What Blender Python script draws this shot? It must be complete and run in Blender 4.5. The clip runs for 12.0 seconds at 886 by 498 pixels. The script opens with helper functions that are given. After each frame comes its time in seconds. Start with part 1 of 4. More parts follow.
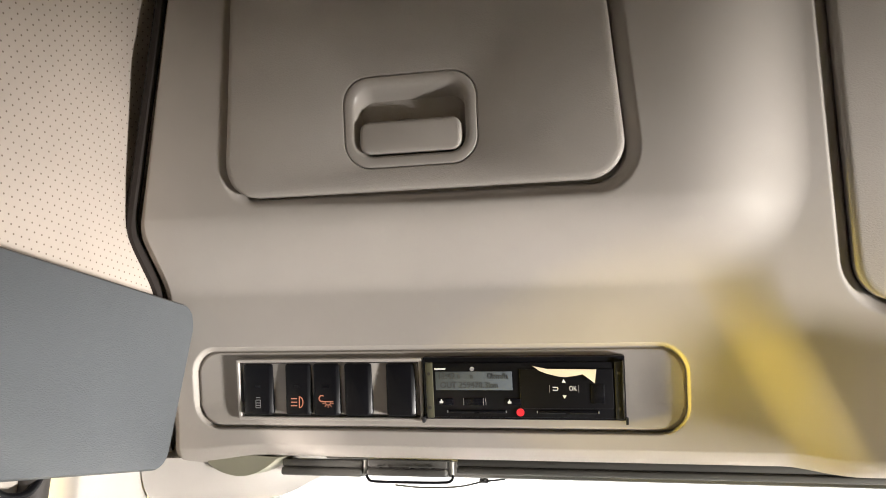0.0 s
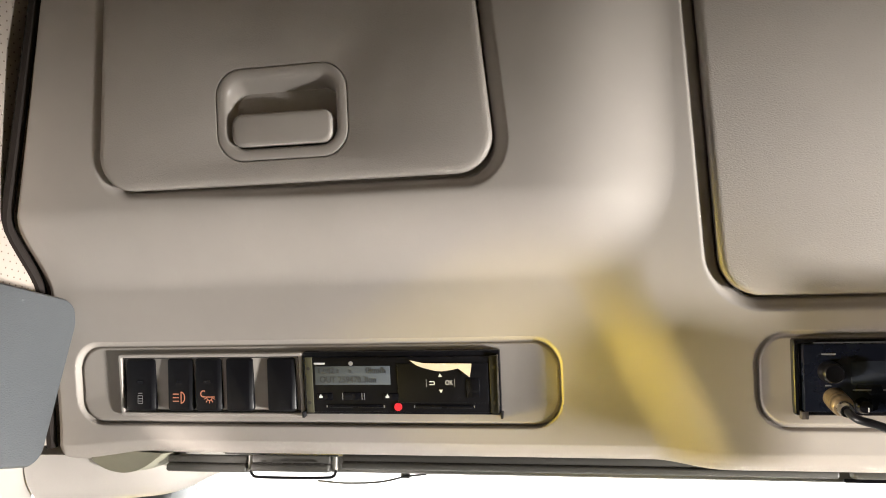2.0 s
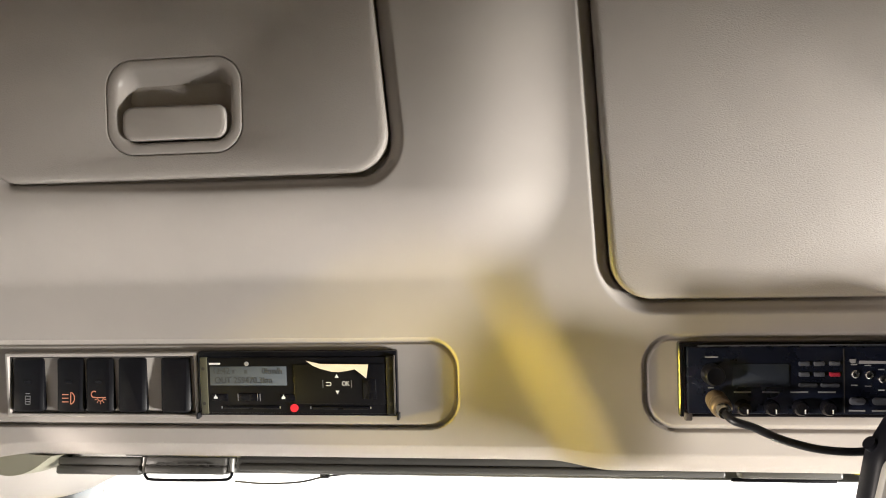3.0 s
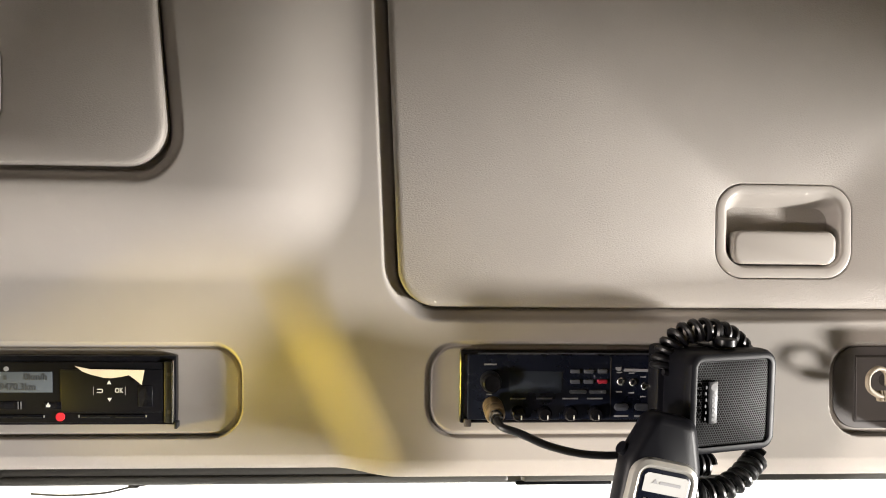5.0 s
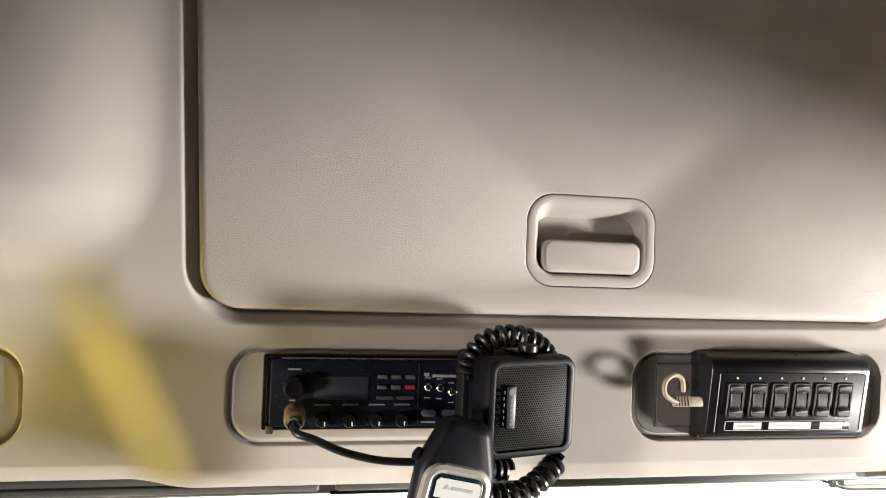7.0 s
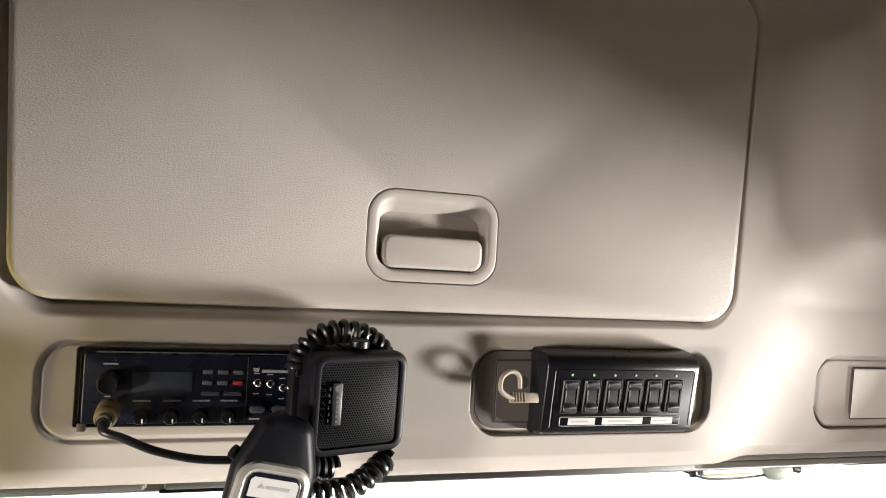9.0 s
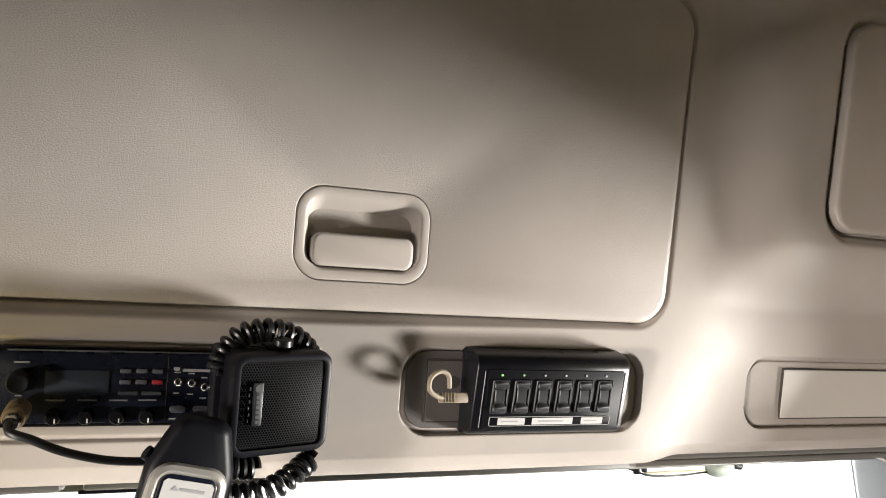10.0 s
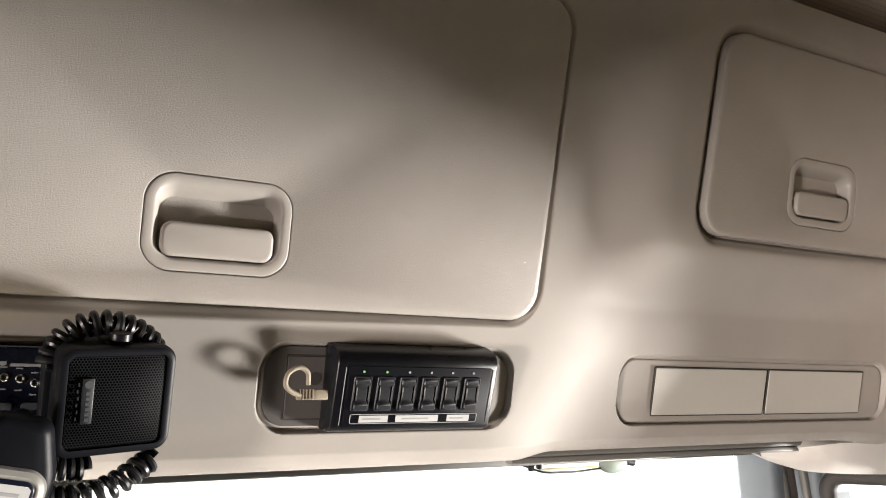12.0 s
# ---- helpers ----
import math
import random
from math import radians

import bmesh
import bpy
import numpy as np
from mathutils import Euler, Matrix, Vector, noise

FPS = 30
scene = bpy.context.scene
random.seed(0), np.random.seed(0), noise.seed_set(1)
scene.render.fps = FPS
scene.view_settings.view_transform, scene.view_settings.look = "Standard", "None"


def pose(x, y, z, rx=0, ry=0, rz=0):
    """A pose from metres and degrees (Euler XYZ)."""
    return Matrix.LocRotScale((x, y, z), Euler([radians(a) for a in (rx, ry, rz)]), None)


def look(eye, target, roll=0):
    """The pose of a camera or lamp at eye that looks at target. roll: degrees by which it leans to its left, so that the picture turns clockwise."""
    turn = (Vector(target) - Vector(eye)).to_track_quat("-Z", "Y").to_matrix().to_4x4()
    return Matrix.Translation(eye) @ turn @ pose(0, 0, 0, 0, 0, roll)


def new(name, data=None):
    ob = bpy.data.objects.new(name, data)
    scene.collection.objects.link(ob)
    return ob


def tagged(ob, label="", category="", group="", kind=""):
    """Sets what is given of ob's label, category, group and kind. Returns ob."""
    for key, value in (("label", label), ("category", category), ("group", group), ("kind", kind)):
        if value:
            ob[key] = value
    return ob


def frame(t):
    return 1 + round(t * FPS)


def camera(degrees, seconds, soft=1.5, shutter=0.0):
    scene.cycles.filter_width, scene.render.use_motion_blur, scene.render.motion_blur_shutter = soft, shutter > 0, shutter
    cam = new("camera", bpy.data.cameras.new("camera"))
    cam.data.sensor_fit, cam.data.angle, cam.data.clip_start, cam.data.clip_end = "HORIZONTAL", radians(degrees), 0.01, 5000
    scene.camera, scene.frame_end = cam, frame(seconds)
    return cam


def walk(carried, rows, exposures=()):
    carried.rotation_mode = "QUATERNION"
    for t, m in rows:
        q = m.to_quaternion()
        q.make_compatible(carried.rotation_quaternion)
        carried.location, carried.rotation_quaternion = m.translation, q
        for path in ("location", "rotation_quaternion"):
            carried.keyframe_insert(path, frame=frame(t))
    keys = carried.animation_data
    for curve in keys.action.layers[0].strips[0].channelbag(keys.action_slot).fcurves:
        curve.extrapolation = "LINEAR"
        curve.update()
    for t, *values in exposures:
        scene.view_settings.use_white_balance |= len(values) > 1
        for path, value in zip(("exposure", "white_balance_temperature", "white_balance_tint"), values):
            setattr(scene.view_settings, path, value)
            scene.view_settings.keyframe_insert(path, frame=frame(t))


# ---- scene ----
cam = camera(64.0, 12.0, 1.0)
PATH = [
    (0, (0.087, 0.077, 1.474), (-0.322, 1.969, 1.973), 0.8),
    (0.5, (0.107, 0.083, 1.471), (-0.298, 1.978, 1.968), 0.6),
    (1, (0.133, 0.09, 1.469), (-0.271, 1.986, 1.962), 0.6),
    (1.5, (0.162, 0.098, 1.469), (-0.231, 1.996, 1.959), 0.5),
    (2, (0.185, 0.1, 1.474), (-0.173, 2.006, 1.963), 0.5),
    (2.5, (0.211, 0.104, 1.478), (-0.09, 2.021, 1.961), 0.5),
    (3, (0.237, 0.111, 1.478), (0.005, 2.038, 1.961), 0.4),
    (3.2, (0.25, 0.115, 1.48), (0.043, 2.045, 1.963), 0.4),
    (4.8, (0.301, 0.125, 1.484), (0.4, 2.064, 1.964), 0.2),
    (5, (0.316, 0.121, 1.484), (0.427, 2.058, 1.969), -0.2),
    (5.5, (0.338, 0.123, 1.48), (0.525, 2.052, 1.975), -0.2),
    (6, (0.356, 0.124, 1.478), (0.609, 2.042, 1.984), -0.3),
    (6.5, (0.375, 0.124, 1.481), (0.692, 2.031, 1.991), -0.5),
    (7, (0.399, 0.124, 1.477), (0.778, 2.018, 1.997), -0.7),
    (7.2, (0.409, 0.122, 1.476), (0.805, 2.014, 1.99), -0.6),
    (8.8, (0.468, 0.106, 1.478), (1.033, 1.959, 1.976), -1.0),
    (9, (0.473, 0.114, 1.481), (1.069, 1.958, 1.974), -0.9),
    (9.5, (0.491, 0.11, 1.484), (1.13, 1.943, 1.965), -0.8),
    (10, (0.507, 0.106, 1.485), (1.19, 1.924, 1.964), -0.8),
    (10.5, (0.527, 0.102, 1.484), (1.254, 1.904, 1.959), -0.8),
    (11, (0.546, 0.096, 1.486), (1.315, 1.881, 1.957), -0.8),
    (11.5, (0.565, 0.091, 1.486), (1.374, 1.857, 1.96), -0.9),
    (12, (0.574, 0.093, 1.484), (1.426, 1.84, 1.954), -0.9),
]
walk(cam, [(t, look(eye, target, roll)) for t, eye, target, roll in PATH], [(0.0, 2.0), (6.0, 1.91), (9.0, 1.77), (12.0, 1.67)])


# ---- world and light ----
world = bpy.data.worlds.new("sky")
scene.world = world
world.use_nodes = True
wn = world.node_tree
sky = wn.nodes.new("ShaderNodeTexSky")
sky.sky_type = 'NISHITA'
sky.sun_disc = False
sky.sun_elevation = radians(27.7)
sky.sun_rotation = radians(8)
sky.air_density = 1.0
sky.dust_density = 4.0
wn.nodes["Background"].inputs["Strength"].default_value = 0.05
wn.links.new(sky.outputs[0], wn.nodes["Background"].inputs[0])


def area_lamp(name, eye, target, sx, sy, power, colour):
    d = bpy.data.lights.new(name, 'AREA')
    d.shape, d.size, d.size_y, d.energy, d.color = 'RECTANGLE', sx, sy, power, colour
    ob = new(name, d)
    ob.matrix_world = look(eye, target)
    return ob


sun = bpy.data.lights.new("sun", 'SUN')
sun.energy, sun.angle, sun.color = 5.0, radians(0.5), (1.0, 0.95, 0.88)
new("sun", sun).matrix_world = look((0.14, 1.0, 0.53), (0, 0, 0))
# lamps added outside the door windows: low daylight, the last a yellow bounce
area_lamp("window_light", (6.00, -0.67, -0.42), (0.60, 0.74, 1.55), 0.45, 0.90, 330.0, (1.0, 0.958, 0.905))
area_lamp("window_light", (-6.00, -2.20, -0.45), (1.30, 0.70, 1.75), 0.60, 1.20, 250.0, (1.0, 0.89, 0.81))
area_lamp("window_light", (-1.70, 0.52, 0.96), (0.20, 0.76, 1.53), 0.16, 0.40, 33.0, (1.0, 0.74, 0.07))

# ---- materials ----


def nodes_of(name):
    m = bpy.data.materials.new(name)
    m.use_nodes = True
    return m, m.node_tree.nodes, m.node_tree.links, m.node_tree.nodes["Principled BSDF"]


def coords(n, l, scale=(1, 1, 1)):
    tc = n.new("ShaderNodeTexCoord")
    mp = n.new("ShaderNodeMapping")
    mp.inputs["Scale"].default_value = scale
    l.new(tc.outputs["Object"], mp.inputs["Vector"])
    return mp.outputs["Vector"]


def noise_tex(n, l, vec, scale, detail=3.0, rough=0.55, distortion=0.0):
    t = n.new("ShaderNodeTexNoise")
    t.inputs["Scale"].default_value, t.inputs["Detail"].default_value = scale, detail
    t.inputs["Roughness"].default_value, t.inputs["Distortion"].default_value = rough, distortion
    l.new(vec, t.inputs["Vector"])
    return t.outputs["Fac"]


def ramp(n, l, fac, stops):
    r = n.new("ShaderNodeValToRGB")
    e = r.color_ramp.elements
    e[0].position, e[0].color = stops[0][0], (*stops[0][1], 1)
    e[1].position, e[1].color = stops[-1][0], (*stops[-1][1], 1)
    for p, c in stops[1:-1]:
        q = e.new(p)
        q.color = (*c, 1)
    l.new(fac, r.inputs["Fac"])
    return r.outputs["Color"]


def calc(n, l, op, a, b=None):
    m = n.new("ShaderNodeMath")
    m.operation = op
    for i, v in enumerate((a, b)):
        if v is None:
            continue
        if isinstance(v, (int, float)):
            m.inputs[i].default_value = v
        else:
            l.new(v, m.inputs[i])
    return m.outputs[0]


def bump(n, l, b, height, strength, distance, prev=None):
    k = n.new("ShaderNodeBump")
    k.inputs["Strength"].default_value, k.inputs["Distance"].default_value = strength, distance
    l.new(height, k.inputs["Height"])
    if prev:
        l.new(prev, k.inputs["Normal"])
    l.new(k.outputs["Normal"], b.inputs["Normal"])
    return k.outputs["Normal"]


def shade(c, k):
    return tuple(min(1, v * k) for v in c)


def plastic(name, base, rough=0.45, grain=900.0, depth=0.25, wrinkle=0.0, spread=0.06, metal=0.0, spec=0.5, cells=760.0, stretch=(0.30, 1.0, 1.0)):
    """Moulded plastic: slow colour drift, fine grain, and where wanted a leather-like wrinkle."""
    m, n, l, b = nodes_of(name)
    v = coords(n, l)
    slow = noise_tex(n, l, v, 7.0, 4.0)
    l.new(ramp(n, l, slow, [(0.3, shade(base, 1 - spread)), (0.7, shade(base, 1 + spread))]), b.inputs["Base Color"])
    smear = noise_tex(n, l, v, 38.0, 5.0)
    r = calc(n, l, 'MULTIPLY_ADD', smear, 0.16)
    r.node.inputs[2].default_value = rough - 0.08
    l.new(r, b.inputs["Roughness"])
    b.inputs["Metallic"].default_value = metal
    b.inputs["Specular IOR Level"].default_value = spec
    prev = None
    if depth:
        prev = bump(n, l, b, noise_tex(n, l, v, grain, 2.0), depth, 0.0006)
    if wrinkle:
        w = coords(n, l, stretch)
        cell = n.new("ShaderNodeTexVoronoi")
        cell.feature = 'DISTANCE_TO_EDGE'
        cell.inputs["Scale"].default_value = cells
        warp = n.new("ShaderNodeVectorMath")
        warp.operation = 'ADD'
        nt = n.new("ShaderNodeTexNoise")
        nt.inputs["Scale"].default_value = 160.0
        l.new(w, nt.inputs["Vector"])
        sc = n.new("ShaderNodeVectorMath")
        sc.operation = 'SCALE'
        sc.inputs["Scale"].default_value = 0.004
        l.new(nt.outputs["Color"], sc.inputs[0])
        l.new(w, warp.inputs[0])
        l.new(sc.outputs[0], warp.inputs[1])
        l.new(warp.outputs[0], cell.inputs["Vector"])
        h = calc(n, l, 'MINIMUM', cell.outputs["Distance"], 0.25)
        patchy = calc(n, l, 'MULTIPLY', h, calc(n, l, 'ADD', noise_tex(n, l, v, 22.0, 3.0), 0.35))
        bump(n, l, b, patchy, wrinkle, 0.004, prev)
    return m


def dots(n, l, a, c, pitch, radius):
    """1 inside the dots of a staggered lattice on the coordinates a, c."""
    row = calc(n, l, 'DIVIDE', c, pitch * 0.87)
    odd = calc(n, l, 'MULTIPLY', calc(n, l, 'MODULO', calc(n, l, 'FLOOR', row), 2.0), 0.5)
    fx = calc(n, l, 'SUBTRACT', calc(n, l, 'FRACT', calc(n, l, 'ADD', calc(n, l, 'DIVIDE', a, pitch), odd)), 0.5)
    fy = calc(n, l, 'MULTIPLY', calc(n, l, 'SUBTRACT', calc(n, l, 'FRACT', row), 0.5), 0.87)
    d = calc(n, l, 'SQRT', calc(n, l, 'ADD', calc(n, l, 'MULTIPLY', fx, fx), calc(n, l, 'MULTIPLY', fy, fy)))
    s = n.new("ShaderNodeMapRange")
    s.inputs["From Min"].default_value, s.inputs["From Max"].default_value = radius * 1.25, radius * 0.8
    l.new(d, s.inputs["Value"])
    return s.outputs[0]


def dotted(name, base, hole, pitch, radius, axes, rough, depth, origin=2.0, metal=0.0, spec=0.5):
    m, n, l, b = nodes_of(name)
    tc = n.new("ShaderNodeTexCoord")
    sx = n.new("ShaderNodeSeparateXYZ")
    l.new(tc.outputs["Object"], sx.inputs[0])
    a = calc(n, l, 'ADD', sx.outputs[axes[0]], origin)
    c = calc(n, l, 'ADD', sx.outputs[axes[1]], origin)
    dot = dots(n, l, a, c, pitch, radius)
    slow = noise_tex(n, l, tc.outputs["Object"], 9.0, 4.0)
    ground = ramp(n, l, slow, [(0.3, shade(base, 0.94)), (0.7, shade(base, 1.05))])
    mix = n.new("ShaderNodeMix")
    mix.data_type = 'RGBA'
    l.new(dot, mix.inputs["Factor"])
    l.new(ground, mix.inputs["A"])
    mix.inputs["B"].default_value = (*hole, 1)
    l.new(mix.outputs["Result"], b.inputs["Base Color"])
    b.inputs["Roughness"].default_value, b.inputs["Metallic"].default_value = rough, metal
    gloss = calc(n, l, 'MULTIPLY', calc(n, l, 'SUBTRACT', 1.0, dot), spec)
    l.new(gloss, b.inputs["Specular IOR Level"])
    fine = noise_tex(n, l, tc.outputs["Object"], 1400.0, 2.0)
    prev = bump(n, l, b, fine, 0.25, 0.0005)
    bump(n, l, b, calc(n, l, 'SUBTRACT', 1.0, dot), depth, 0.001, prev)
    return m


def glow(name, colour, strength):
    m, n, l, b = nodes_of(name)
    b.inputs["Base Color"].default_value = (*shade(colour, 0.5), 1)
    b.inputs["Emission Color"].default_value = (*colour, 1)
    b.inputs["Emission Strength"].default_value = strength
    return m


TAUPE = (0.36, 0.330, 0.302)
M_fascia = plastic("taupe_moulding", TAUPE, 0.58, 1300.0, 0.09, 0.0, 0.05, 0.0, 0.22)
M_door = plastic("taupe_leather_grain", (0.36, 0.330, 0.302), 0.40, 1300.0, 0.04, 0.20, 0.05, 0.0, 0.42, 820.0, (0.36, 1.0, 1.0))
M_bezel = plastic("taupe_smooth", (0.37, 0.340, 0.312), 0.36, 1500.0, 0.06, 0.0, 0.03)
M_blank = plastic("taupe_satin", (0.52, 0.50, 0.46), 0.45, 1600.0, 0.05, 0.0, 0.03)
M_seal = plastic("black_seal_rubber", (0.022, 0.017, 0.015), 0.8, 900.0, 0.2, 0.0, 0.1, 0.0, 0.2)
# rubber and joints; also stands in for shade deep in the locker grips
M_gap = plastic("dark_rubber_and_shade", (0.035, 0.03, 0.028), 0.7, 900.0, 0.2)
M_liner = dotted("perforated_headliner", (0.46, 0.40, 0.35), (0.20, 0.16, 0.135), 0.0085, 0.10, (1, 2), 0.8, 0.25)
M_visor = plastic("blue_grey_vinyl", (0.082, 0.090, 0.098), 0.50, 1200.0, 0.10, 0.17, 0.05, 0.0, 0.5, 640.0, (1.0, 0.30, 1.0))
M_black = plastic("black_plastic", (0.0040, 0.0040, 0.0056), 0.34, 1200.0, 0.08, 0.0, 0.15, 0.0, 0.26)
M_matt = plastic("matt_black", (0.0042, 0.0044, 0.0064), 0.42, 1200.0, 0.12, 0.0, 0.15, 0.0, 0.14)
M_gloss = plastic("gloss_black", (0.006, 0.006, 0.008), 0.16, 900.0, 0.0, 0.0, 0.15, 0.0, 0.35)
M_case = plastic("satin_black_case", (0.0040, 0.0042, 0.0060), 0.30, 1200.0, 0.10, 0.0, 0.15, 0.0, 0.30)
M_charcoal = plastic("charcoal_plastic", (0.011, 0.0115, 0.014), 0.40, 1100.0, 0.15, 0.0, 0.1, 0.0, 0.4)
M_navy = plastic("navy_face", (0.005, 0.007, 0.016), 0.28, 900.0, 0.03, 0.0, 0.1, 0.0, 0.4)
M_grille = dotted("perforated_steel_grille", (0.0036, 0.0039, 0.0050), (0.0003, 0.0003, 0.0004), 0.0023, 0.38, (0, 1), 0.46, 0.12, 1.0, 0.0, 0.16)
M_trim = plastic("grey_trim", (0.095, 0.092, 0.085), 0.45, 900.0, 0.12)
M_insert = plastic("dark_grey_insert", (0.085, 0.076, 0.074), 0.5, 1200.0, 0.1, 0.0, 0.05)
M_rail = plastic("grey_rail", (0.17, 0.165, 0.155), 0.5, 900.0, 0.1)
M_hinge = plastic("olive_beige_plastic", (0.30, 0.29, 0.22), 0.5, 900.0, 0.12)
M_olive = plastic("olive_grey_plastic", (0.075, 0.072, 0.046), 0.4, 900.0, 0.1)
M_silver = plastic("silver_paint", (0.40, 0.39, 0.365), 0.32, 1200.0, 0.05, 0.0, 0.04, 0.55)
M_chrome = plastic("chrome", (0.75, 0.74, 0.72), 0.16, 900.0, 0.0, 0.0, 0.02, 1.0)
M_brass = plastic("brass", (0.26, 0.195, 0.115), 0.40, 900.0, 0.15, 0.0, 0.1, 0.7)
M_cord = plastic("cord_black", (0.0045, 0.0045, 0.0058), 0.36, 1400.0, 0.12)
M_lcd = plastic("lcd_grey", (0.105, 0.12, 0.135), 0.22, 900.0, 0.0, 0.0, 0.03)
M_lcd_off = plastic("lcd_off", (0.026, 0.032, 0.044), 0.16, 900.0, 0.0, 0.0, 0.05)
M_ink = plastic("lcd_ink", (0.05, 0.055, 0.06), 0.5, 900.0, 0.0)
M_white = plastic("white_print", (0.75, 0.75, 0.74), 0.5, 900.0, 0.0, 0.0, 0.03)
M_label = plastic("worn_label", (0.42, 0.42, 0.41), 0.5, 900.0, 0.0, 0.0, 0.08)
M_greyprint = plastic("grey_print", (0.26, 0.26, 0.27), 0.5, 900.0, 0.0)
M_badgeprint = plastic("worn_silver_print", (0.026, 0.026, 0.028), 0.5, 900.0, 0.0)
M_key = plastic("grey_key", (0.075, 0.08, 0.095), 0.35, 900.0, 0.05)
M_redkey = plastic("red_key", (0.30, 0.02, 0.035), 0.35, 900.0, 0.05)
M_red = plastic("red_sticker", (0.80, 0.03, 0.05), 0.4, 900.0, 0.0)
M_paper = plastic("torn_paper", (0.86, 0.74, 0.62), 0.7, 700.0, 0.3, 0.0, 0.05)
M_strap = plastic("beige_strap", (0.24, 0.20, 0.145), 0.55, 900.0, 0.35)
M_symbol = glow("orange_symbol", (1.0, 0.40, 0.24), 0.055)
M_led = glow("green_led", (0.30, 0.75, 0.25), 0.012)
M_hivis = plastic("hi_vis_yellow", (0.85, 0.80, 0.04), 0.6, 700.0, 0.3)
M_shell = plastic("cab_grey", (0.40, 0.36, 0.32), 0.6, 500.0, 0.2)
M_dash = plastic("dash_grey", (0.06, 0.06, 0.062), 0.6, 500.0, 0.2)
M_dashtop = plastic("dash_top", (0.14, 0.135, 0.13), 0.6, 500.0, 0.2)
M_darkdisc = plastic("dark_disc_ground", (0.05, 0.05, 0.05), 0.9, 60.0, 0.4)
M_pillar = plastic("blue_grey_plastic", (0.13, 0.15, 0.17), 0.5, 700.0, 0.15)
M_cover = plastic("pale_cover", (0.50, 0.47, 0.44), 0.5, 900.0, 0.12)
M_strapyellow = plastic("yellow_strap", (0.80, 0.50, 0.02), 0.6, 700.0, 0.3)
M_mirrorhead = plastic("grey_green_paint", (0.30, 0.34, 0.30), 0.5, 400.0, 0.1)
M_bounce = plastic("pale_bounce", (0.20, 0.20, 0.20), 0.6, 500.0, 0.2)
M_ground = plastic("pale_ground", (0.70, 0.69, 0.67), 0.9, 4.0, 0.0)


def glass_mat():
    m, n, l, b = nodes_of("window_glass")
    b.inputs["Transmission Weight"].default_value = 1.0
    b.inputs["Roughness"].default_value = 0.0
    b.inputs["IOR"].default_value = 1.45
    b.inputs["Base Color"].default_value = (0.97, 0.99, 0.98, 1)
    return m


M_glass = glass_mat()

# ---- mesh helpers ----


def part(name, bm, mat, parent=None, label="", smooth=True):
    """One bmesh as one mesh object, under a thing or a part."""
    me = bpy.data.meshes.new(name)
    bmesh.ops.recalc_face_normals(bm, faces=bm.faces)
    for f in bm.faces:
        f.smooth = smooth and max(abs(f.normal.x), abs(f.normal.y), abs(f.normal.z)) < 0.9995
    bm.to_mesh(me)
    bm.free()
    me.materials.append(mat)
    if smooth:
        me.set_sharp_from_angle(angle=radians(40))
    ob = new(name, me)
    ob.parent = parent
    return tagged(ob, label)


def thing(name, label, category, group="", kind="", m=None):
    """An Empty at the base of a thing."""
    ob = new(name)
    ob.empty_display_size = 0.02
    if m is not None:
        ob.matrix_basis = m
    return tagged(ob, label, category, group, kind)


def rbox(bm, c, s, r=0.001, seg=2):
    """A box with rounded edges."""
    q = bmesh.ops.create_cube(bm, size=1.0, matrix=Matrix.LocRotScale(c, None, s))
    if r:
        edges = list({e for v in q["verts"] for e in v.link_edges})
        bmesh.ops.bevel(bm, geom=edges, offset=r, segments=seg, affect='EDGES', profile=0.5)
    return bm


def box(c, s, r=0.001, seg=2):
    return rbox(bmesh.new(), c, s, r, seg)


def rod(p, q, r, seg=16, r2=None):
    bm = bmesh.new()
    p, q = Vector(p), Vector(q)
    d = q - p
    m = Matrix.Translation((p + q) / 2) @ d.to_track_quat('Z', 'Y').to_matrix().to_4x4()
    bmesh.ops.create_cone(bm, cap_ends=True, segments=seg, radius1=r, radius2=r if r2 is None else r2, depth=d.length, matrix=m)
    return bm


def turned(profile, seg=28, m=None):
    """A solid of revolution about z from (radius, height) pairs."""
    bm = bmesh.new()
    rings = []
    for r, h in profile:
        rings.append([bm.verts.new((r * math.cos(2 * math.pi * i / seg), r * math.sin(2 * math.pi * i / seg), h)) for i in range(seg)])
    for a, b in zip(rings, rings[1:]):
        for i in range(seg):
            bm.faces.new((a[i], a[(i + 1) % seg], b[(i + 1) % seg], b[i]))
    bm.faces.new(rings[0])
    bm.faces.new(list(reversed(rings[-1])))
    if m is not None:
        bm.transform(m)
    return bm


